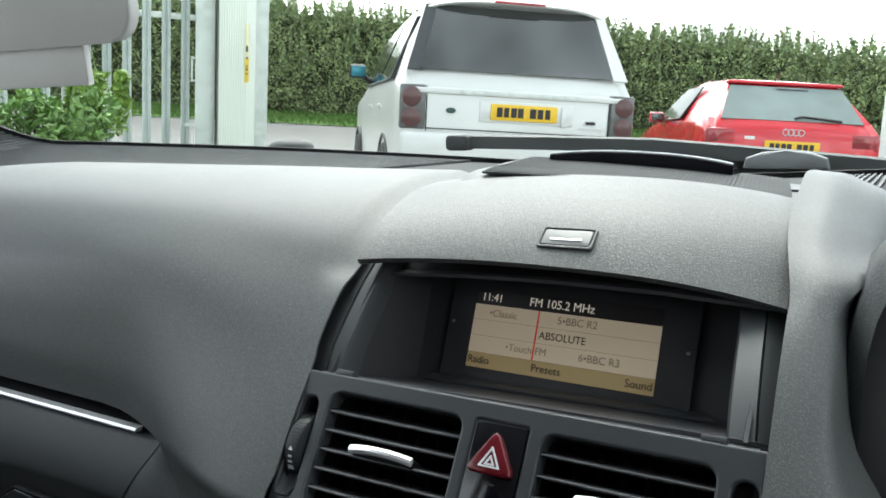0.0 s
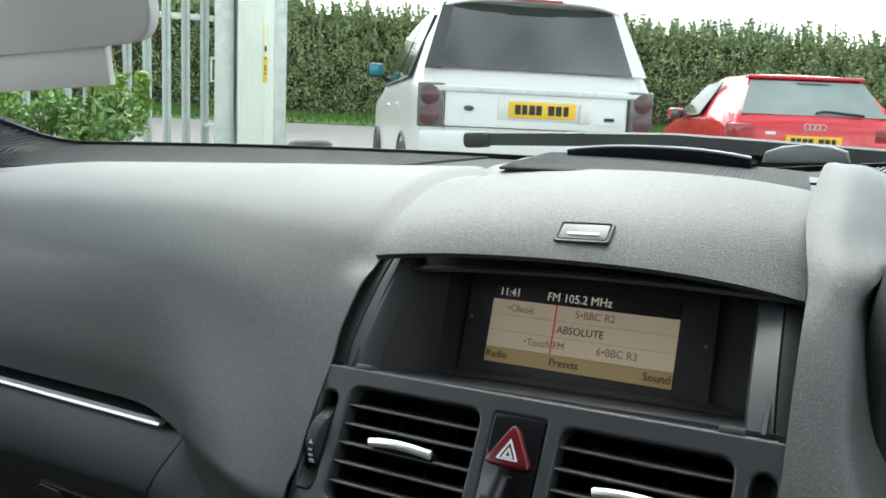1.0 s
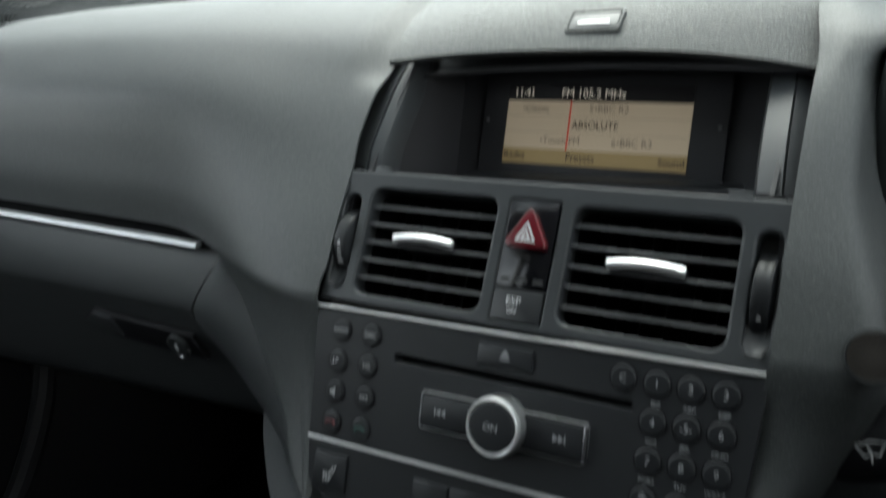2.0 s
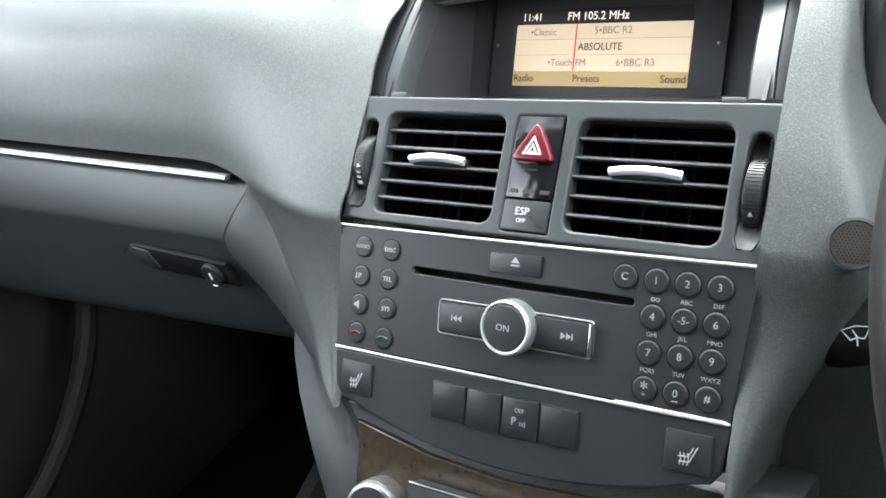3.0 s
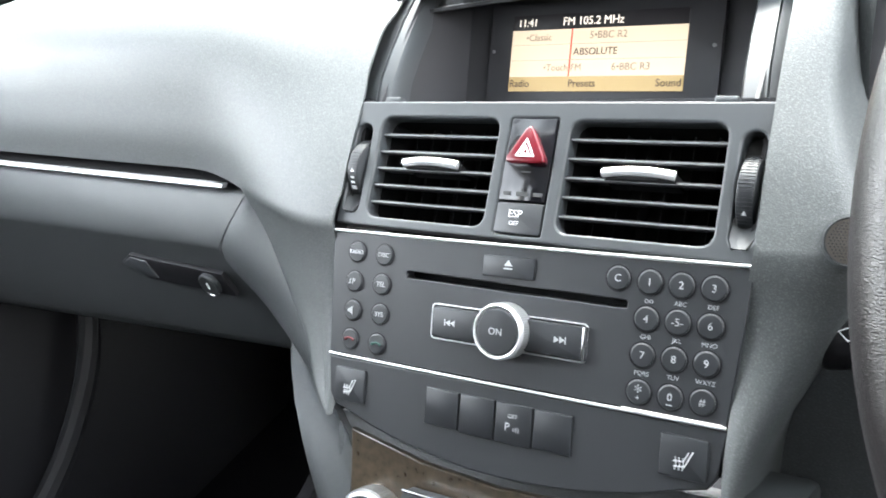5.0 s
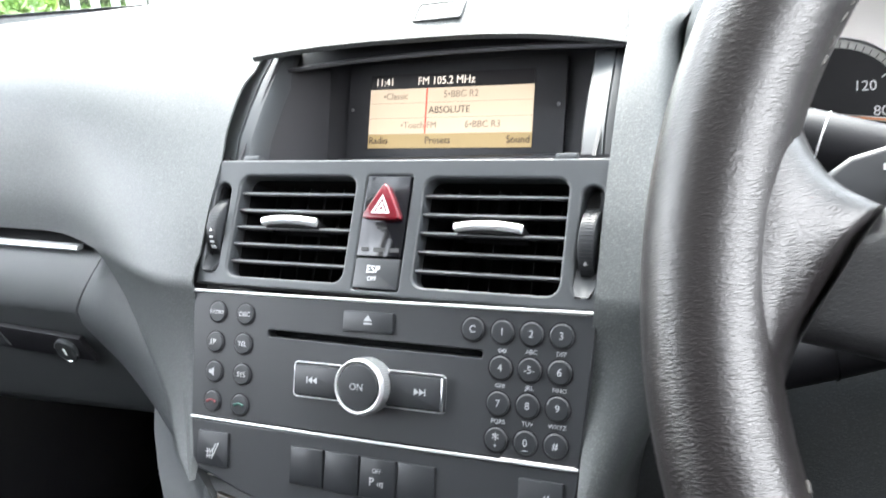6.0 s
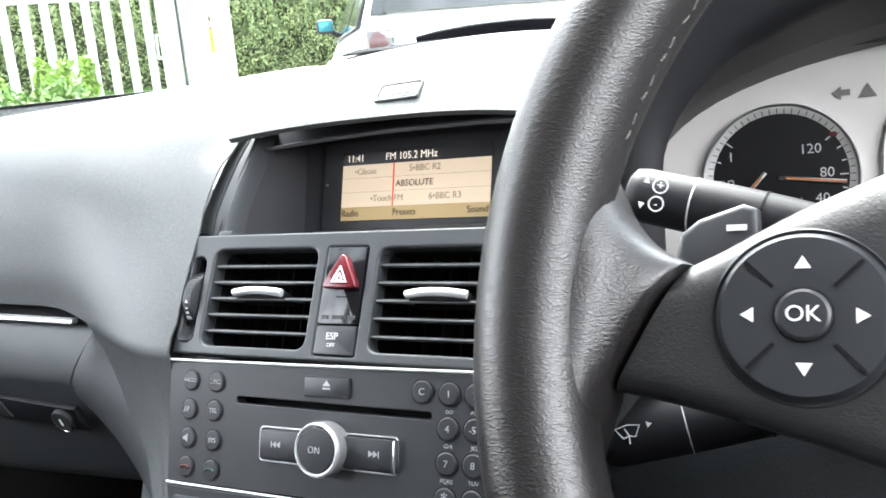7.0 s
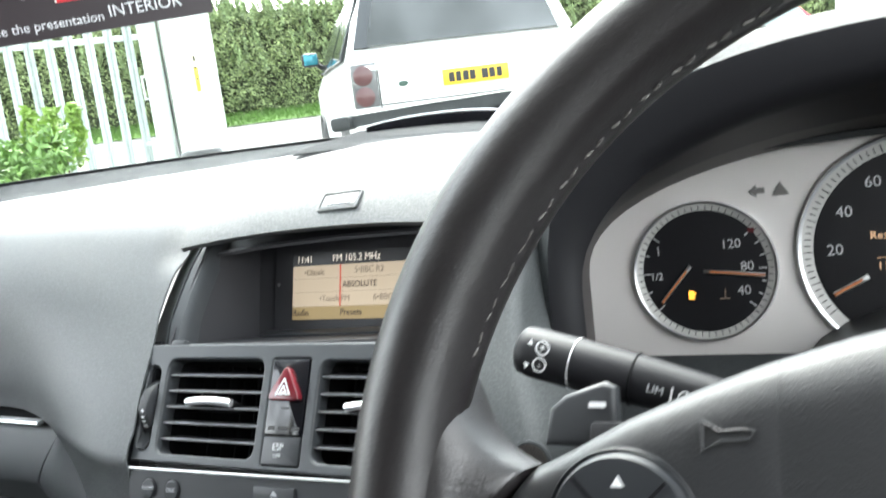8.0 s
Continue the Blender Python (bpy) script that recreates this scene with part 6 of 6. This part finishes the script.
def quad_panel(pts, t=0.012, bevel=0.0):
    bm = B()
    f = bm.faces.new([bm.verts.new(p) for p in pts])
    return thick(bm, t)


def number_plate(parent, m, chars):
    p = part("number_plate", box(B(), (0, 0, 0), (0.54, 0.012, 0.125), 0.003, m=m), PLATEY, parent, "yellow number plate")
    for x, w in chars:
        part("plate_bar", box(B(), (x, -0.008, 0), (w, 0.004, 0.075), m=m), PLATEK, p)


BARS = ((-0.2, 0.045), (-0.145, 0.04), (-0.085, 0.045), (-0.03, 0.045), (0.07, 0.05), (0.13, 0.045), (0.19, 0.04))
# silver 4x4: local x right, y forward, rear face at y = 0
th = radians(38.5)
SM_ = axes((math.cos(th), math.sin(th), 0), (-math.sin(th), math.cos(th), 0), (0, 0, 1), (-2.55, 5.90, 0.06))
suv = thing("silver_suv", "silver four-wheel-drive car parked with its tail this way", "car", SM_)
st_ = [(-0.02, 0.84, 0.90, 0.62, 1.12, 0.86, 1.16), (0.0, 0.90, 0.945, 0.56, 1.18, 0.88, 1.24), (0.10, 0.93, 0.96, 0.42, 1.24, 0.83, 1.42), (0.30, 0.945, 0.965, 0.4, 1.25, 0.735, 1.865), (0.5, 0.95, 0.965, 0.4, 1.25, 0.735, 1.90), (1.5, 0.95, 0.968, 0.4, 1.24, 0.74, 1.91), (2.5, 0.95, 0.965, 0.4, 1.22, 0.735, 1.88), (3.0, 0.95, 0.96, 0.4, 1.21, 0.70, 1.75), (3.6, 0.94, 0.95, 0.42, 1.18, 0.80, 1.24), (4.6, 0.92, 0.93, 0.45, 1.1, 0.75, 1.14), (4.9, 0.8, 0.82, 0.55, 0.95, 0.6, 1.0)]
part("body", body_loft(st_), SILVER, suv, "silver painted body", 40)
part("rear_window", quad_panel([(-0.80, 0.03, 1.335), (0.765, 0.03, 1.335), (0.645, 0.275, 1.845), (-0.66, 0.275, 1.845)], 0.02), CARGLASS, suv, "dark tinted rear window", 20)
for s in (-1, 1):
    part("corner_pillar", quad_panel([(s * 0.77, 0.03, 1.325), (s * 0.895, 0.05, 1.325), (s * 0.735, 0.29, 1.845), (s * 0.65, 0.272, 1.855)][::s], 0.022), PANEL if s < 0 else SILVER, suv, "corner pillar", 20)
    part("window_surround", quad_panel([(s * 0.973, 0.38, 1.262), (s * 0.973, 3.0, 1.252), (s * 0.768, 2.65, 1.765), (s * 0.768, 0.42, 1.775)], 0.012 * s), PLATEK, suv, "black window surround", 20)
    for y0, y1, n_ in ((0.42, 1.25, 0), (1.32, 2.1, 1), (2.16, 2.95, 2)):
        part("side_window", quad_panel([(s * 0.978, y0, 1.27), (s * 0.978, y1, 1.26), (s * 0.773, y1 - 0.1 * (n_ == 2) - 0.25 * (n_ == 2), 1.76), (s * 0.773, y0 + 0.02, 1.77)], 0.012 * s), SIDEGLASS, suv, "dark side window", 20)
    for y in (0.95, 3.85):
        car_wheel(suv, s * 0.86, y, 0.37, 0.25)
        part("wheel_arch", tube(B(), [(s * 0.955, y + 0.42 * math.cos(a), 0.38 + 0.42 * math.sin(a)) for a in [math.pi * i / 14 for i in range(15)]], 0.025, 8), PLATEK, suv)
    lamp = part("tail_lamp", box(B(), (s * 0.85, -0.005, 1.045), (0.20, 0.06, 0.34), 0.015, 3), LAMPDARK, suv, "dark tail lamp with two red rounds")
    for z in (1.12, 0.96):
        part("lamp_round", lathe(B(), [(0.076, 0.0), (0.076, 0.012), (0.05, 0.02), (0.01, 0.022)], 28, pose(s * 0.862, -0.03, z, 90, 0, 0)), LAMPDULL, lamp, "round red lamp")
    part("wing_mirror", box(tube(B(), [(s * 0.86, 2.92, 1.25), (s * 0.95, 2.89, 1.33), (s * 1.03, 2.86, 1.39)], 0.03, 10), (s * 1.075, 2.85, 1.42), (0.18, 0.1, 0.15), 0.035, 3), PLATEK, suv, "black wing mirror")
    part("mirror_glass", box(B(), (s * 1.07, 2.795, 1.42), (0.15, 0.01, 0.11), 0.004), BLUEG, suv, "bluish mirror glass")
    part("door_handle", box(B(), (s * 0.975, 1.4, 1.05), (0.03, 0.2, 0.035), 0.01), SILVER, suv)
    part("door_handle", box(B(), (s * 0.975, 2.3, 1.05), (0.03, 0.2, 0.035), 0.01), SILVER, suv)
part("tailgate_ledge", box(B(), (0, -0.012, 1.175), (1.72, 0.05, 0.05), 0.012, 3), SILVER, suv, "ledge across the tailgate")
part("tailgate_seam", box(B(), (0, -0.032, 0.885), (1.5, 0.006, 0.008)), PLATEK, suv)
for i in range(10):
    x = -0.46 + 0.096 * i + (0.07 if i > 4 else 0)
    part("tailgate_letter", box(B(), (x, -0.04, 1.178), (0.05, 0.006, 0.03), 0.002), GALV, suv)
for s in (-1, 1):
    part("tailgate_seam", box(B(), (s * 0.742, -0.024, 1.0), (0.008, 0.012, 0.42)), PLATEK, suv)
part("plate_recess", box(B(), (0.06, -0.022, 1.035), (0.76, 0.02, 0.165), 0.008), SILVER, suv)
number_plate(suv, pose(0.035, -0.042, 1.035), BARS)
part("tailgate_handle", box(B(), (0.365, -0.036, 1.02), (0.055, 0.02, 0.16), 0.012), SILVER, suv, "recessed handle")
part("oval_badge", lathe(B(), [(0.04, 0.0), (0.036, 0.008), (0.01, 0.01)], 24, pose(-0.55, -0.03, 1.03, 90, 0, 0) @ Matrix.Diagonal((1, 0.55, 1, 1))), mat("badge_green", (0.03, 0.07, 0.05), 0.3), suv, "oval green badge")
part("model_badge", box(B(), (0.59, -0.032, 0.985), (0.08, 0.006, 0.025)), PLATEK, suv)
part("model_badge", box(B(), (0.6, -0.032, 0.945), (0.2, 0.006, 0.012)), SATIN, suv)
part("bumper", box(B(), (0, -0.02, 0.72), (1.88, 0.16, 0.28), 0.05, 4), SILVER, suv, "silver rear bumper", 40)
part("lower_bumper", box(B(), (0, 0.0, 0.5), (1.7, 0.12, 0.18), 0.03, 3), PLATEK, suv)
rows = []
for i in range(21):
    t = -1 + i / 10
    z, y = 1.908 - 0.06 * abs(t) ** 4, 0.17 + 0.09 * abs(t) ** 4
    rows.append([(0.725 * t, y, z - 0.03), (0.725 * t, y - 0.008, z - 0.015), (0.725 * t, y + 0.01, z), (0.725 * t, y + 0.28, z + 0.012), (0.725 * t, y + 0.28, z - 0.05)])
part("roof_spoiler", loft(B(), rows, closed=True, cap=True), SILVER, suv, "roof spoiler", 50)
part("brake_lamp", box(B(), (0, 0.160, 1.895), (0.42, 0.012, 0.022), 0.003), LAMPRED, suv, "high red brake lamp")

# red hatchback
th = radians(25)
RM_ = axes((math.cos(th), math.sin(th), 0), (-math.sin(th), math.cos(th), 0), (0, 0, 1), (-0.84, 8.80, 0.20))
hatch = thing("red_hatchback", "red three-door hatchback parked with its tail this way", "car", RM_)
st_ = [(-0.03, 0.72, 0.80, 0.42, 0.82, 0.74, 0.86), (0.0, 0.80, 0.86, 0.34, 0.88, 0.78, 0.93), (0.12, 0.84, 0.878, 0.28, 0.92, 0.74, 1.05), (0.42, 0.85, 0.882, 0.26, 0.94, 0.60, 1.36), (0.62, 0.85, 0.882, 0.26, 0.94, 0.585, 1.40), (1.3, 0.85, 0.882, 0.26, 0.94, 0.60, 1.42), (2.0, 0.85, 0.88, 0.26, 0.93, 0.59, 1.38), (2.7, 0.85, 0.87, 0.26, 0.90, 0.66, 1.02), (3.2, 0.84, 0.86, 0.28, 0.84, 0.68, 0.93), (3.9, 0.80, 0.82, 0.32, 0.76, 0.6, 0.82), (4.15, 0.66, 0.7, 0.4, 0.62, 0.5, 0.68)]
part("body", body_loft(st_), REDP, hatch, "bright red painted body", 40)
part("rear_window", quad_panel([(-0.70, 0.04, 0.985), (0.70, 0.04, 0.985), (0.565, 0.36, 1.33), (-0.565, 0.36, 1.33)], 0.02), SKYGLASS, hatch, "sloping rear window", 20)
part("window_sticker", quad_panel([(-0.1, 0.325, 1.305), (0.22, 0.325, 1.305), (0.21, 0.341, 1.322), (-0.1, 0.341, 1.322)], 0.006), TRIMGREY, hatch)
part("rear_wiper", tube(B(), [(0.02, 0.035, 1.01), (0.1, 0.045, 1.03), (0.48, 0.03, 1.0)], 0.014, 8), PLATEK, hatch, "black rear wiper")
part("roof_spoiler", box(B(), (0, 0.42, 1.365), (1.16, 0.14, 0.035), 0.014, 3), REDP, hatch, "red roof spoiler")
part("aerial", tube(B(), [(0, 0.75, 1.41), (0.0, 0.55, 1.5)], 0.006, 6), PLATEK, hatch)
for s in (-1, 1):
    lamp = part("tail_lamp", box(B(), (s * 0.70, 0.02, 0.80), (0.30, 0.10, 0.17), 0.03, 3), LAMPRED, hatch, "red tail lamp")
    part("side_window", quad_panel([(s * 0.893, 1.05, 0.965), (s * 0.893, 2.35, 0.945), (s * 0.648, 1.85, 1.32), (s * 0.648, 1.1, 1.33)], 0.012 * s), SIDEGLASS, hatch, "dark side window", 20)
    part("wing_mirror", box(B(), (s * 0.97, 2.05, 0.98), (0.18, 0.1, 0.13), 0.03, 3), REDP, hatch, "red wing mirror")
    part("mirror_glass", box(B(), (s * 0.97, 1.995, 0.98), (0.14, 0.01, 0.1), 0.004), CARGLASS, hatch)
    for y in (0.72, 3.3):
        car_wheel(hatch, s * 0.77, y, 0.31, 0.2)
number_plate(hatch, pose(0.0, -0.035, 0.72), BARS)
for i in range(4):
    a_ = [(-0.075 + 0.05 * i + 0.03 * math.cos(t), -0.035, 0.87 + 0.03 * math.sin(t)) for t in [2 * math.pi * k / 20 for k in range(20)]]
    part("badge_ring", tube(B(), a_, 0.005, 6, closed=True), SATIN, hatch, "bright ring")
part("model_badge", box(B(), (-0.42, -0.03, 0.80), (0.1, 0.006, 0.03)), SATIN, hatch)
part("bumper", box(B(), (0, -0.02, 0.5), (1.66, 0.16, 0.3), 0.05, 4), REDP, hatch, "red bumper", 40)

# pale panel wall at the yard's edge
hut = thing("site_cabin", "pale grey panelled site cabin", "cabin", pose(1.6, 11.5, 0.15, 0, 0, 8))
part("cabin_wall", box(B(), (0, 0, 1.3), (3.2, 2.4, 2.6), 0.02), mat("cabin_paint", (0.55, 0.6, 0.62), 0.5, vary=0.08, coarse=2), hut, "pale steel wall")
for i in range(8):
    part("panel_seam", box(B(), (-1.4 + 0.4 * i, -1.205, 1.3), (0.02, 0.012, 2.5)), GALV, hut)
part("cabin_roof", box(B(), (0, 0, 2.64), (3.3, 2.5, 0.08), 0.02), GALV, hut, "flat roof")

# printed card hanging behind the windscreen
card = thing("hanging_card", "dark printed card hanging on a cord behind the windscreen", "card", LEAN @ axes((0.766, 0.643, 0), (0, 0, 1), (0.643, -0.766, 0), (-0.055, 0.106, 1.098)))
INK = mat("card_dark_ink", (0.03, 0.022, 0.025), 0.45, vary=0.06)
part("card_sheet", prism(B(), rrect(-0.24, 0.0, 0.0, 0.13, 0.002), -0.0008, 0.0008), INK, card, "dark card sheet")
part("red_patch", box(B(), (-0.07, 0.05, 0.001), (0.05, 0.058, 0.0004)), mat("card_red", (0.55, 0.02, 0.03), 0.45), card, "red printed patch")
part("patch_edge", box(B(), (-0.0945, 0.05, 0.0012), (0.0008, 0.058, 0.0004)), PRINT, card)
text("INTERIOR", 0.0105, (-0.042, 0.0105, 0.0012), PRINT, card)
text("to see the presentation", 0.0085, (-0.068, 0.0085, 0.0012), PRINT, card, align="RIGHT")
text("am", 0.0165, (-0.146, 0.031, 0.0012), PRINT, card)
part("printed_bar", box(B(), (-0.147, 0.0205, 0.0011), (0.018, 0.0022, 0.0003)), DIMPRINT, card)
part("line_drawing", tube(B(), [(-0.13, 0.028, 0.0012), (-0.12, 0.031, 0.0012), (-0.113, 0.026, 0.0012), (-0.107, 0.033, 0.0012), (-0.104, 0.030, 0.0012)], 0.0005, 5), PRINT, card)
part("cord", tube(B(), [(-0.12, 0.13, 0), (-0.12, 0.325, 0)], 0.0008, 6), STITCH, card, "thin cord")
